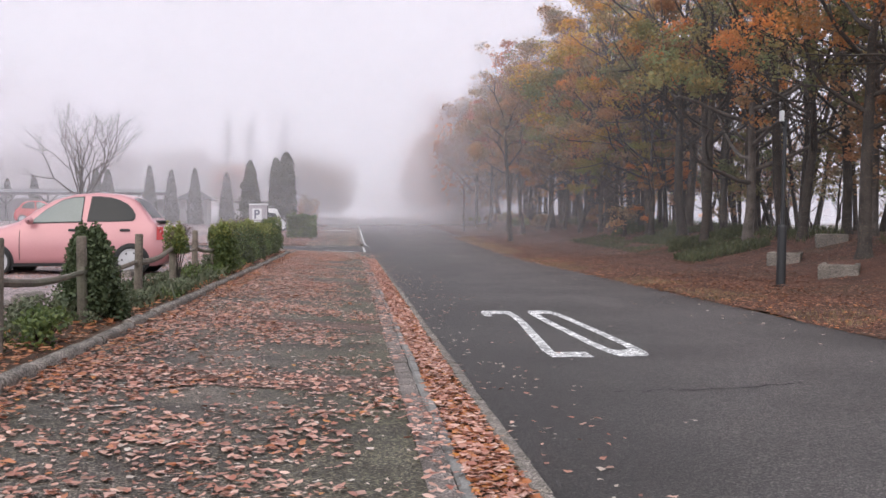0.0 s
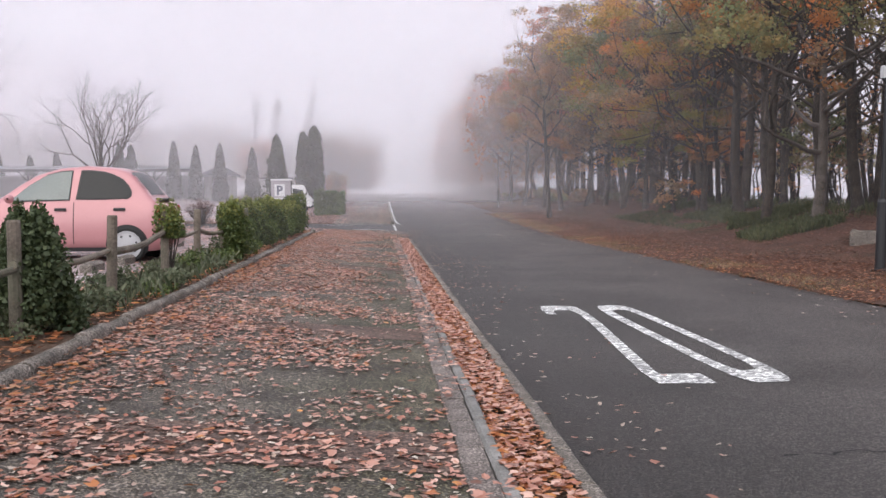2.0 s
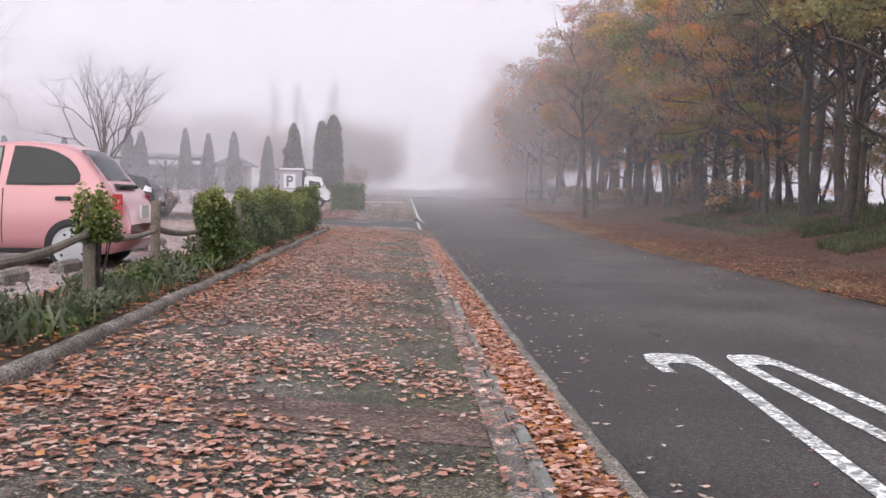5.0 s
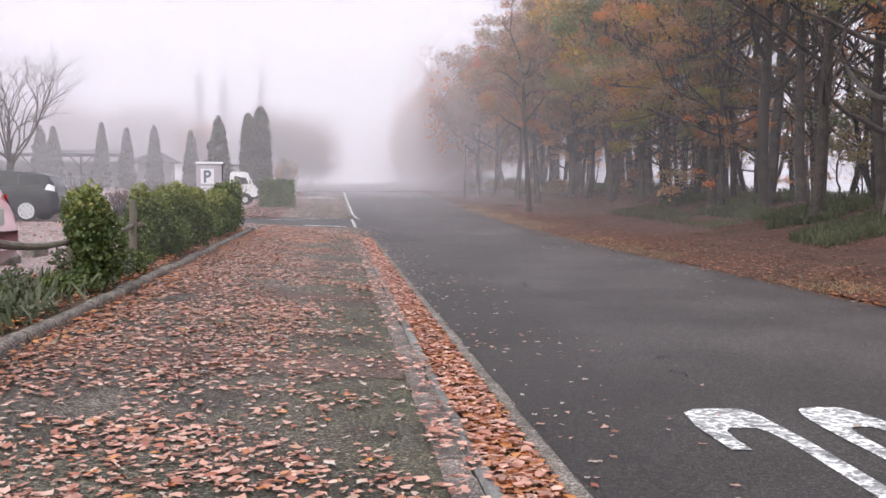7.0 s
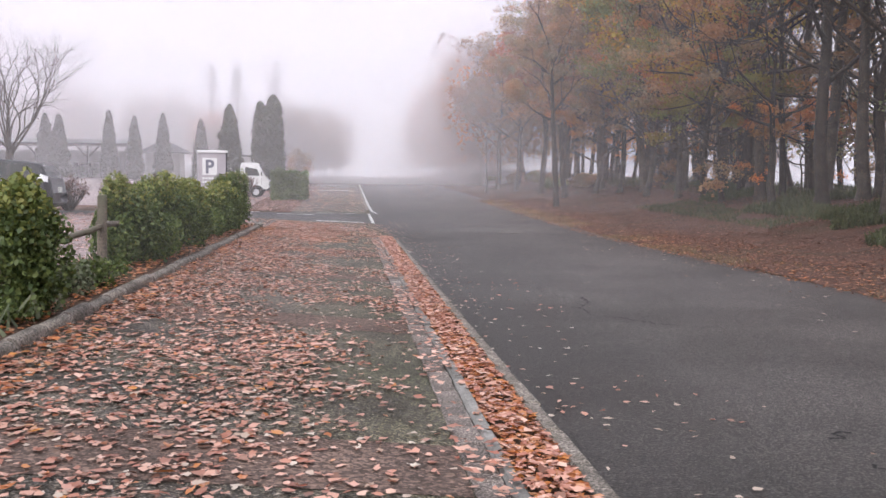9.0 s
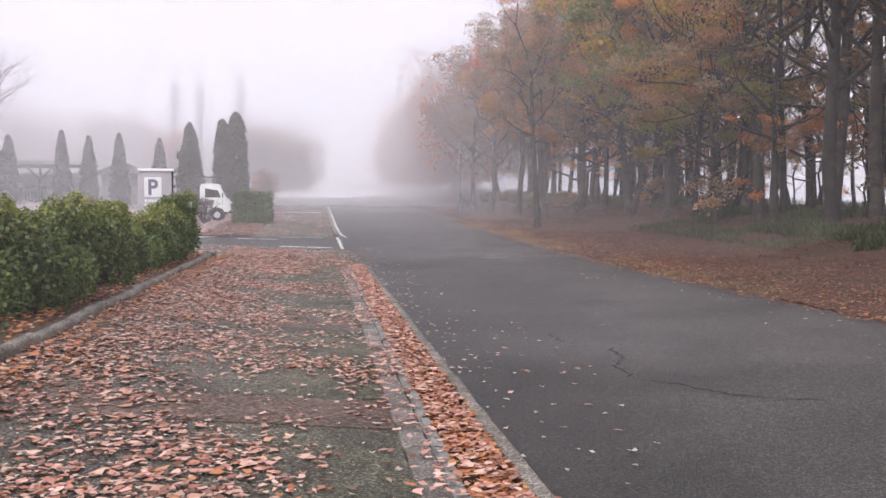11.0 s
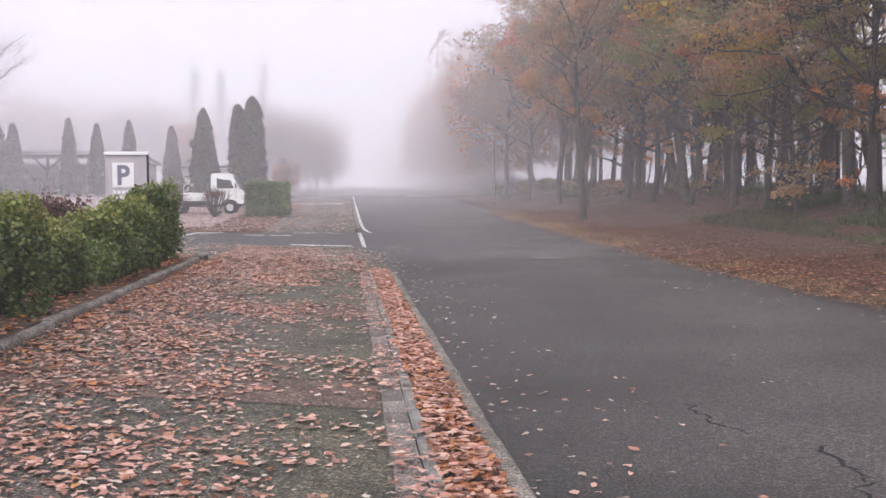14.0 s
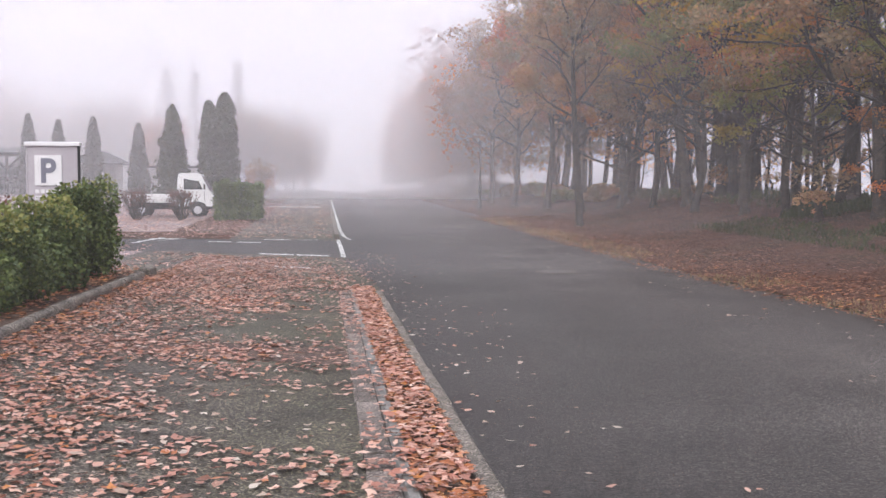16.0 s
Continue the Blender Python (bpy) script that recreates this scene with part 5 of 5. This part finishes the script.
make_car("estate_car", parked(-13.2, 41.3, -2.0, 1.0), 4.6, 1.78,
         [(0, 0.5), (0.06, 0.66), (0.4, 0.82), (0.95, 0.98), (1.4, 1.22), (1.9, 1.46), (2.4, 1.57), (3.0, 1.57), (3.7, 1.52), (4.25, 1.43), (4.4, 1.2), (4.5, 1.0), (4.57, 0.85), (4.6, 0.6)],
         [(0, 0.5), (0.4, 0.78), (1.0, 0.93), (2.5, 1.0), (4.3, 1.08), (4.5, 0.98), (4.6, 0.6)], [(0, 0.24), (0.2, 0.18), (4.3, 0.18), (4.6, 0.32)],
         [(0, 0.5), (0.15, 0.7), (0.5, 0.86), (1.0, 0.89), (3.9, 0.89), (4.4, 0.82), (4.6, 0.66)], [(0, 0.42), (1.0, 0.68), (2.0, 0.6), (3.6, 0.6), (4.3, 0.58), (4.6, 0.55)],
         BLACKP, GLASS, (0.9, 3.68), 0.32,
         [([(1.35, 1.01), (2.35, 1.04), (2.35, 1.46), (1.95, 1.4)], GLASS_PALE), ([(2.45, 1.05), (3.35, 1.09), (3.35, 1.47), (2.45, 1.49)], GLASS), ([(3.45, 1.1), (4.1, 1.14), (3.95, 1.38), (3.45, 1.45)], GLASS)],
         [(1.0, 1.95, 0.66, 0.56), (4.27, 4.48, 0.52, 0.6)], "black estate car entering the parking lot",
         {"handles": [(2.2, 0.92), (3.2, 0.95)], "handle_mat": BLACKP, "gaps": (1.3, 2.4, 3.4), "gap_z": (0.3, 1.0), "poly": [(4.22, 0.98), (4.5, 0.92), (4.46, 1.08), (4.3, 1.16)], "mat": LAMPCLEAR, "mirror": 1.5, "mirror_z": 1.0},
         [(0.15, 0.68), (0.85, 0.82), (0.75, 0.92), (0.3, 0.82)])


def kei_truck(m):
    """Small white flat-bed truck, cab towards +x."""
    t = thing("pickup_truck", m, "small white flat-bed truck parked behind shrubs", "truck")
    prof = [(1.95, 0.42), (3.3, 0.42), (3.38, 0.5), (3.36, 0.82), (3.24, 0.98), (2.86, 1.7), (2.72, 1.76), (2.08, 1.76), (1.98, 1.7), (1.95, 1.5)]
    n = len(prof)
    vs = [(x, 0.7 * k * (0.9 if z > 1.2 else 1), z) for k in (-1, 1) for x, z in prof]
    fs = [tuple(range(n)), tuple(reversed(range(n, 2 * n)))] + [(i, n + i, n + (i + 1) % n, (i + 1) % n) for i in range(n)]
    part("cab", Shape().add(vs, fs), WHITEP, t)
    for k in (-1, 1):
        y = lambda z: k * (0.7 - 0.07 * max(0, min(1, (z - 1.0) / 0.3)) + 0.006)
        poly = [(2.2, 1.1), (2.94, 1.1), (2.76, 1.54), (2.2, 1.57)]
        part("side_window", Shape().add([(x, y(z), z) for x, z in poly], [(0, 1, 2, 3)]), GLASS, t)
        part("headlamp", Shape().box(3.22, 3.385, min(k * 0.45, k * 0.68), max(k * 0.45, k * 0.68), 0.72, 0.88, 0.02), LAMPCLEAR, t)
        part("mirror", Shape().box(3.0, 3.06, min(k * 0.74, k * 0.86), max(k * 0.74, k * 0.86), 1.1, 1.32, 0.02), TRIM, t)
        part("bed_side", Shape().box(0.02, 1.9, min(k * 0.68, k * 0.72), max(k * 0.68, k * 0.72), 0.62, 0.92, 0.01), WHITEP, t)
        for x in (0.55, 2.75):
            wheel = part("wheel", Shape().lathe([(0.1, -0.07), (0.25, -0.075), (0.27, -0.04), (0.27, 0.04), (0.25, 0.075), (0.17, 0.07)], "y", 22, (x, k * 0.64, 0.27)), RUBBER, t)
            part("rim", Shape().lathe([(0.17, k * 0.065), (0.15, k * 0.08), (0.06, k * 0.085)], "y", 18, (x, k * 0.64, 0.27)), ALLOY, wheel)
            part("wheel_arch", Shape().add([(x + 0.33 * math.cos(a), k * 0.706, 0.42 + max(0, 0.2 * math.sin(a))) for a in np.linspace(0, math.pi, 12)], [tuple(range(12))]), TRIM, t)
    part("windscreen", Shape().add([(3.2, -0.6, 1.06), (3.2, 0.6, 1.06), (2.9, 0.55, 1.66), (2.9, -0.55, 1.66)], [(0, 1, 2, 3)]), GLASS, t)
    for k in (-1, 1):
        for gx_ in (2.06, 3.02):
            part("door_gap", Shape().box(gx_ - 0.008, gx_ + 0.008, min(k * 0.69, k * 0.705), max(k * 0.69, k * 0.705), 0.66, 1.0), TRIM, t)
        part("door_handle", Shape().box(2.14, 2.26, min(k * 0.69, k * 0.72), max(k * 0.69, k * 0.72), 0.9, 0.95, 0.01), TRIM, t)
    part("grille", Shape().box(3.35, 3.385, -0.36, 0.36, 0.6, 0.7, 0.01), TRIM, t)
    part("bed_floor", Shape().box(0.0, 1.94, -0.68, 0.68, 0.56, 0.62), WHITEP, t)
    part("tailgate", Shape().box(0.0, 0.04, -0.7, 0.7, 0.62, 0.92), WHITEP, t)
    part("chassis", Shape().box(0.1, 3.2, -0.4, 0.4, 0.3, 0.56), TRIM, t)
    part("bumper", Shape().box(3.3, 3.42, -0.68, 0.68, 0.36, 0.5, 0.03), TRIM, t)
    part("rack", Shape().tube([(2.05, -0.6, 1.75), (2.05, -0.6, 1.9), (2.05, 0.6, 1.9), (2.05, 0.6, 1.75)], [0.02] * 4, 6), STEEL, t)
    return t


kei_truck(parked(-7.0, 58.3, 0, 0.92))
# red car far back in the lot
for x, y in ((-18.9, 68.0),):
    car2 = copy_thing(car, parked(x, y, 180, 1.0))
    tagged(car2, "small reddish car parked far back in the lot", "car")
    for o in car2.children:
        if o.name.startswith("body"):
            o.material_slots[0].link = "OBJECT"
            o.material_slots[0].material = mat("red_car_paint", (0.4, 0.05, 0.05), (0.45, 0.06, 0.06), 0.3, 1.5, 60, 0)

# ---- wheel stops on the lot ----
stop_mesh = None
for x, y, a in ((-3.86, 12.05, 86), (-3.77, 10.7, 92), (-3.95, 17.8, 90), (-4.0, 16.3, 90), (-4.3, 23.3, 88), (-4.2, 21.8, 92), (-3.8, 8.6, 90)):
    if stop_mesh is None:
        stop_mesh = Shape().box(-0.32, 0.32, -0.08, 0.08, -0.02, 0.13, 0.04).mesh("wheel_stop", CONCRETE)
    ob = new("wheel_stop", stop_mesh)
    ob.matrix_world = pose(x, y, float(ground(x, y)), 0, 0, a)
    tagged(ob, "grey concrete wheel stop on the parking lot", "wheel stop", "wheel stops")

# ---- parking sign ----
sz = float(ground(-3.2, 33.2))
sign = thing("parking_sign", pose(-3.12, 33.25, sz, 0, 0, 0) @ Matrix.Diagonal((0.88, 1, 0.97, 1)), "grey parking sign board with a white P square", "sign")
part("panel", Shape().box(-0.33, 0.33, -0.02, 0.02, 0.75, 1.66, 0.004), SIGN_GREY, sign)
part("top_cap", Shape().box(-0.37, 0.37, -0.05, 0.05, 1.66, 1.71, 0.01), SIGN_WHITE, sign, "white top rail")
for x, pm in ((-0.345, SIGN_GREY), (0.345, TRIM)):
    part("post", Shape().tube([(x, 0, -0.05), (x, 0, 1.66)], [0.02, 0.02], 10), pm, sign)
plate = part("white_square", Shape().box(-0.24, 0.12, -0.034, -0.021, 1.16, 1.54, 0.002), SIGN_WHITE, sign)
txt = bpy.data.curves.new("letter", "FONT")
txt.body, txt.size, txt.extrude, txt.align_x, txt.offset = "P", 0.42, 0.002, "CENTER", 0.012
tob = new("letter_source", txt)
letter = bpy.data.meshes.new_from_object(tob.evaluated_get(bpy.context.evaluated_depsgraph_get()))
bpy.data.objects.remove(tob)
letter.materials.clear()
letter.materials.append(SIGN_INK)
lob = part("letter_p", letter, None, plate, "dark grey letter P")
lob.matrix_local = pose(-0.065, -0.038, 1.205, 90, 0, 0)
for k, (x0, x1, z) in enumerate(((-0.24, 0.12, 1.06), (-0.24, 0.02, 0.98))):
    for j in range(5):
        w = (x1 - x0) / 5
        part("writing_bar", Shape().box(x0 + j * w, x0 + j * w + w * 0.75, -0.026, -0.021, z, z + 0.05), SIGN_WHITE, sign, "small unreadable writing")

# ---- street lamps ----
def lamp_post(x, y, lean, label):
    t = thing("street_lamp", pose(x, y, float(ground(x, y)), 0, lean, 0), label, "street lamp")
    part("base", Shape().lathe([(0.16, -0.05), (0.16, 0.02), (0.095, 0.05), (0.09, 1.25), (0.07, 1.3)], sides=16), POLE, t)
    part("pole", Shape().lathe([(0.042, 1.28), (0.036, 3.5)], sides=14), POLE, t)
    part("bracket", Shape().tube([(0, 0, 3.35), (-0.12, -0.05, 3.45)], [0.025, 0.02], 8), POLE, t)
    part("lamp_head", Shape().box(-0.13, -0.06, -0.08, 0.01, 3.46, 3.68, 0.02), LAMPHEAD, t, "small pale grey lamp head")
    return t


lamp_post(8.98, 19.6, 1.2, "black street lamp with a small pale head among fallen leaves")
lamp_post(8.2, 70.5, 0, "thin dark street lamp fading into the fog")

far_sign = thing("road_sign", pose(6.95, 112, float(ground(6.95, 112))), "small white roadside board on a thin post in the fog", "sign")
part("post", Shape().tube([(0, 0.03, -0.1), (0, 0.03, 1.5)], [0.03, 0.03], 8), POLE, far_sign)
part("board", Shape().box(-0.24, 0.24, -0.02, 0.02, 0.75, 1.5, 0.005), SIGN_WHITE, far_sign)

# ---- low planters under the trees ----
for x, y, a, L in ((11.2, 24.3, -28, 1.7), (10.5, 20.1, -30, 1.6), (13.2, 25.6, -25, 1.6)):
    z = float(ground(x, y))
    t = thing("planter_box", pose(x, y, z, 0, 0, a), "low grey concrete planter wall under the trees", "planter", "planters on the bank")
    part("front_wall", Shape().box(-0.4, 0.4, -0.06, 0.06, -0.2, 0.32, 0.02), CONCRETE, t)
    part("side_wall", Shape().box(0.3, 0.42, 0.06, L, -0.2, 0.3, 0.02), CONCRETE, t)
    part("side_wall", Shape().box(-0.42, -0.3, 0.06, L, -0.2, 0.3, 0.02), CONCRETE, t)
    part("soil", Shape().box(-0.3, 0.3, 0.06, L, -0.1, 0.25), SOIL, t)

# ---- shelter and hut beyond the lot ----
hz_ = float(ground(-20, 74))
shelter = thing("cycle_shelter", pose(-22, 75, hz_), "long open cycle shelter with flat roof and forked posts", "shelter")
part("roof", Shape().box(-10.5, 8.6, -1.3, 1.3, 2.1, 2.22, 0.03), ROOF, shelter)
part("fascia", Shape().box(-10.6, 8.7, -1.36, -1.3, 2.16, 2.4), LAMPHEAD, shelter, "pale metal roof edge")
part("beam", Shape().box(-10.6, 8.7, -1.3, -1.22, 1.95, 2.1), STEEL, shelter)
part("back_wall", Shape().box(-10.5, 8.5, 1.2, 1.3, 0, 1.75), WALL, shelter, "pale back wall")
for x in np.arange(-9.5, 8.5, 3.0):
    p = part("post", Shape().tube([(x, -0.2, -0.1), (x, -0.2, 2.1)], [0.09, 0.08], 8), STEEL, shelter)
    for k in (-1, 1):
        part("brace", Shape().tube([(x, -0.2, 1.3), (x + 0.75 * k, -0.2, 2.05)], [0.06, 0.06], 6), STEEL, shelter)


def bicycle(x, y, turn):
    """A parked bicycle, seen small: wheels, frame, saddle and bars."""
    t = thing("bicycle", pose(x, y, float(ground(x, y)), 0, 0, turn), "dark bicycle parked under the shelter roof", "bicycle", "bicycles in the shelter")
    for wx in (-0.52, 0.52):
        part("wheel", Shape().tube([(wx + 0.31 * math.cos(a), 0, 0.33 + 0.31 * math.sin(a)) for a in np.linspace(0, 2 * math.pi, 19)], [0.022] * 19, 6, False), RUBBER, t)
    fr = Shape()
    for a, e in (((-0.52, 0.33), (-0.05, 0.32)), ((-0.05, 0.32), (-0.18, 0.8)), ((-0.18, 0.75), (0.36, 0.78)), ((-0.05, 0.32), (0.36, 0.72)), ((0.52, 0.33), (0.33, 0.95)), ((-0.52, 0.33), (-0.18, 0.75))):
        fr.tube([(a[0], 0, a[1]), (e[0], 0, e[1])], [0.022, 0.022], 6)
    part("frame", fr, STEEL, t)
    part("saddle", Shape().box(-0.3, -0.06, -0.07, 0.07, 0.82, 0.88, 0.02), TRIM, t)
    part("handlebar", Shape().tube([(0.2, -0.25, 0.98), (0.33, -0.1, 0.97), (0.33, 0.1, 0.97), (0.2, 0.25, 0.98)], [0.016] * 4, 6), ALLOY, t)
    part("basket", Shape().box(0.38, 0.64, -0.16, 0.16, 0.72, 0.94, 0.02), STEEL, t)


for x, a in ((-17.3, 62), (-16.5, 70), (-15.7, 58), (-20.4, 66)):
    bicycle(x, 74.0, a)
hut = thing("hut", pose(-11.7, 74.5, float(ground(-11.7, 74.5))) @ Matrix.Diagonal((0.8, 0.8, 0.84, 1)), "small pale hut with a dark hipped roof", "hut")
part("wall", Shape().box(-1.3, 1.3, -1.2, 1.2, -0.1, 2.1), WALL, hut)
part("roof", Shape().add([(-1.9, -1.7, 2.05), (1.9, -1.7, 2.05), (1.9, 1.7, 2.05), (-1.9, 1.7, 2.05), (-0.5, 0, 2.85), (0.5, 0, 2.85)], [(0, 1, 5, 4), (1, 2, 5), (2, 3, 4, 5), (3, 0, 4), (3, 2, 1, 0)]), ROOF, hut)
part("door", Shape().box(-0.4, 0.4, -1.23, -1.2, 0, 1.9), STEEL, hut)
bw = thing("boundary_wall", pose(-7.5, 76, float(ground(-7.5, 76))), "long pale wall behind the cypresses", "wall")
part("wall", Shape().box(-2.4, 2.2, -0.1, 0.1, -0.2, 1.9), WALL, bw)
part("coping", Shape().box(-2.45, 2.25, -0.16, 0.16, 1.9, 2.0, 0.02), ROOF, bw)
bz_ = float(ground(-45, 135))
block = thing("apartment_building", pose(-60, 172, bz_) @ Matrix.Diagonal((1.25, 1.25, 1.25, 1)), "large pale building almost lost in the fog", "building")
part("wall", Shape().box(-14, 8, -6, 6, -1, 17.0), WALL, block)
part("wall", Shape().box(8, 14.5, -6, 6, -1, 12.5), WALL, block)
part("roof", Shape().box(-14.3, 8.3, -6.3, 6.3, 17.0, 17.5), ROOF, block)
part("roof", Shape().box(8.3, 14.8, -6.3, 6.3, 12.5, 12.9), ROOF, block)

# ---- grass and understorey on the bank ----
def tufts(name, n, x0, x1, y0, y1, size, material, label, category, seed, keep=0.5, height=0.25):
    rng = np.random.default_rng(seed)
    x, y = rng.uniform(x0, x1, n), rng.uniform(y0, y1, n)
    k = np.array([noise.noise(Vector((a * 0.35, b * 0.35, seed * 1.7))) for a, b in zip(x, y)]) > keep - 0.5
    x, y = x[k], y[k]
    c = np.stack([x, y, ground(x, y) + 0.03 + rng.uniform(0, height, len(x))], 1)
    u = unit(np.stack([rng.normal(0, 0.5, len(x)), rng.normal(0, 0.5, len(x)), np.ones(len(x))], 1))
    w = unit(np.cross(u, rng.normal(size=(len(x), 3))))
    s = (size * rng.uniform(0.5, 1.3, len(x)))[:, None]
    p = np.stack([c - u * s * 0.5 - w * s * 0.07, c - u * s * 0.5 + w * s * 0.07, c + u * s * 0.5 + w * s * 0.1, c + u * s * 0.6], 1)
    ob = part(name, quads(name, p.reshape(-1, 3), np.arange(4 * len(x)).reshape(-1, 4), material), material)
    return tagged(ob, label, category, kind="stuff")


tufts("grass", 11000, 10.4, 12.9, 28.8, 33.8, 0.2, LEAF_GRASS, "thick green grass clump round a pale tree foot", "grass", 31, 0.42, 0.16)
tufts("grass", 30000, 12.0, 14.6, 33.0, 50.0, 0.17, LEAF_GRASS, "dark green grass and low plants under the trees", "grass", 35, 0.4, 0.18)
tufts("grass", 4500, 10.8, 12.4, 36.0, 48.0, 0.12, LEAF_GRASS, "sparse low grass among the leaf litter", "grass", 36, 0.52, 0.05)
tufts("undergrowth", 13000, 13.2, 17.5, 22, 64, 0.17, LEAF_GRASS, "dark green undergrowth beneath the trees", "undergrowth", 32, 0.4, 0.16)
tufts("strap_leaves", 2600, -3.0, -2.3, 3, 23, 0.18, LEAF_LOW, "grey-green strap-leaved plants in the planting bed", "ground cover", 34, 0.5, 0.12)
tufts("dry_grass", 9000, 6.35, 7.5, 8, 60, 0.07, LEAF_STRAW, "dry yellowish grass along the road edge", "grass", 33, 0.45, 0.01)


# ---- fallen leaves ----
def strew(name, n, x0, x1, y0, y1, size, material, label, density, seed, lift=0.0):
    """Leaves scattered over the land where density(x, y) beats chance."""
    rng = np.random.default_rng(seed)
    x, y = rng.uniform(x0, x1, n), rng.uniform(y0, y1, n)
    k = rng.uniform(0, 1, n) < density(x, y)
    x, y = x[k], y[k]
    z = ground(x, y) + lift + rng.uniform(0, 0.004, len(x))
    ob = part(name, litter(name, x, y, z, size, material, rng=rng), material)
    return tagged(ob, label, "fallen leaves", kind="stuff")


def patch(x, y, f, seed):
    return np.array([noise.noise(Vector((a * f, b * f, seed))) for a, b in zip(x, y)])


def on_path(x, y):
    side = np.clip((0.1 - x) / 2.0, 0.0, 1.0)
    return np.clip(0.13 + 0.75 * side ** 1.05 + 0.9 * patch(x, y, 0.9, 2.2) + 0.55 * patch(x, y, 2.5, 5.0) + 0.02 * (y - 12) * side, 0.03, 1.0)


strew("fallen_leaves", 44000, XL, 0.36, 2.8, 39.5, 0.082, LITTER, "pinkish-brown fallen leaves lying on the footpath", on_path, 41, 0.006)
strew("fallen_leaves", 4000, XL, 0.36, 2.5, 39.5, 0.088, LITTER_ORANGE, "orange-brown fallen leaves lying on the footpath", on_path, 42, 0.008)
strew("fallen_leaves", 1800, XL, 0.36, 2.5, 39.5, 0.075, LITTER_PALE, "pale dry fallen leaves lying on the footpath", lambda x, y: np.full(len(x), 0.7), 43, 0.01)
strew("fallen_leaves", 8500, 0.56, 0.86, 2.5, 34.5, 0.088, LITTER_ORANGE, "orange fallen leaves heaped in the channel", lambda x, y: np.full(len(x), 0.95), 44, 0.02)
strew("fallen_leaves", 4200, 0.58, 0.84, 2.5, 34.5, 0.085, LITTER, "brown fallen leaves heaped in the channel", lambda x, y: np.full(len(x), 0.95), 45, 0.035)
strew("fallen_leaves", 2900, 0.34, 0.58, 2.5, 36, 0.085, LITTER, "fallen leaves on the edging blocks", lambda x, y: np.clip(0.5 + patch(x, y, 0.7, 8), 0, 1), 46, 0.035)
strew("fallen_leaves", 3000, 0.97, 3.4, 2.5, 42, 0.07, LITTER_PALE, "scattered pale fallen leaves on the asphalt", lambda x, y: np.clip(1.0 - (x - 0.95) * 0.95, 0.025, 1) * 0.5, 47, 0.003)
strew("fallen_leaves", 1000, 0.97, 2.2, 2.5, 42, 0.075, LITTER, "brown fallen leaves along the street edge", lambda x, y: np.clip(0.4 + 1.2 * patch(x, y, 0.6, 4.0) - (x - 1.3) * 0.5, 0, 1), 48, 0.003)
strew("fallen_leaves", 1500, 3.2, 6.6, 6, 60, 0.09, LITTER_PALE, "scattered pale fallen leaves on the asphalt", lambda x, y: np.clip((x - 4.2) * 0.3, 0.03, 1) * 0.6, 49, 0.003)
strew("fallen_leaves", 8000, 6.1, 9.5, 7, 60, 0.095, LITTER_ORANGE, "orange fallen leaves along the road edge", lambda x, y: np.clip(1.3 - np.abs(x - 6.9) * 0.6, 0.05, 1), 56, 0.035)
strew("fallen_leaves", 13000, 6.1, 9.5, 7, 62, 0.1, LITTER_BROWN_SHADED, "thick brown fallen leaves along the road edge", lambda x, y: np.clip(1.25 - np.abs(x - 7.0) * 0.4, 0.1, 1), 50, 0.03)
strew("fallen_leaves", 26000, 7.5, 15, 12, 60, 0.11, LITTER_BROWN_SHADED, "red-brown fallen leaves on the wooded bank, deep shade put into their colour", lambda x, y: np.clip(0.7 + 0.8 * patch(x, y, 0.4, 1.0), 0, 1), 51, 0.05)
strew("fallen_leaves", 5000, -3.3, -2.3, 2.5, 34.5, 0.1, LITTER_ORANGE, "fallen leaves caught in the planting bed", lambda x, y: np.full(len(x), 0.85), 52, 0.06)
strew("fallen_leaves", 15000, -11, -3.3, 6, 42, 0.11, LITTER, "fallen leaves scattered over the parking lot", lambda x, y: np.clip(0.6 + 0.9 * patch(x, y, 0.35, 9.0), 0.05, 1), 53, 0.012)
strew("fallen_leaves", 11000, -8.5, 0.44, 45.4, 75, 0.13, LITTER, "fallen leaves beyond the entrance", lambda x, y: np.clip(0.62 + np.where(x < -1.4, 0.35, 0) + 0.5 * patch(x, y, 0.5, 6.0), 0, 1), 54, 0.03)
strew("fallen_leaves", 1500, -3.0, 0.95, 34, 39.8, 0.11, LITTER, "fallen leaves on the footpath before the entrance", lambda x, y: np.full(len(x), 0.6), 55, 0.008)

strew("fallen_leaves", 5200, XL, 0.36, 2.8, 26, 0.05, LITTER_PALE, "small broken pale leaf pieces on the footpath", on_path, 57, 0.006)
strew("fallen_leaves", 3200, -2.5, -1.85, 2.8, 34.5, 0.09, LITTER_ORANGE, "fallen leaves drifted against the kerb", lambda x, y: np.where((x < -2.28) | (x > XL), np.clip(0.9 + patch(x, y, 0.8, 3.3), 0, 1), 0.0), 58, 0.03)
# ---- morning mist: its haze imitated by flat see-through sheets, one behind another ----
for y, thick in ((21.7, 0.018), (36.0, 0.045), (47.0, 0.06), (58.0, 0.09), (69.0, 0.13), (84.0, 0.27), (101.0, 0.46), (140.0, 0.78)):
    base = float(rise(y))
    m = mist_mat("mist", thick, base - 0.1, 0.28)
    wide = 60 + y
    s = Shape().add([(-wide, y, base - 8), (wide, y, base - 8), (wide, y, 70), (-wide, y, 70)], [(0, 1, 2, 3)])
    tagged(part("mist_layer", s, m), "flat pale see-through sheet imitating the haze of morning mist", "mist", kind="structure")
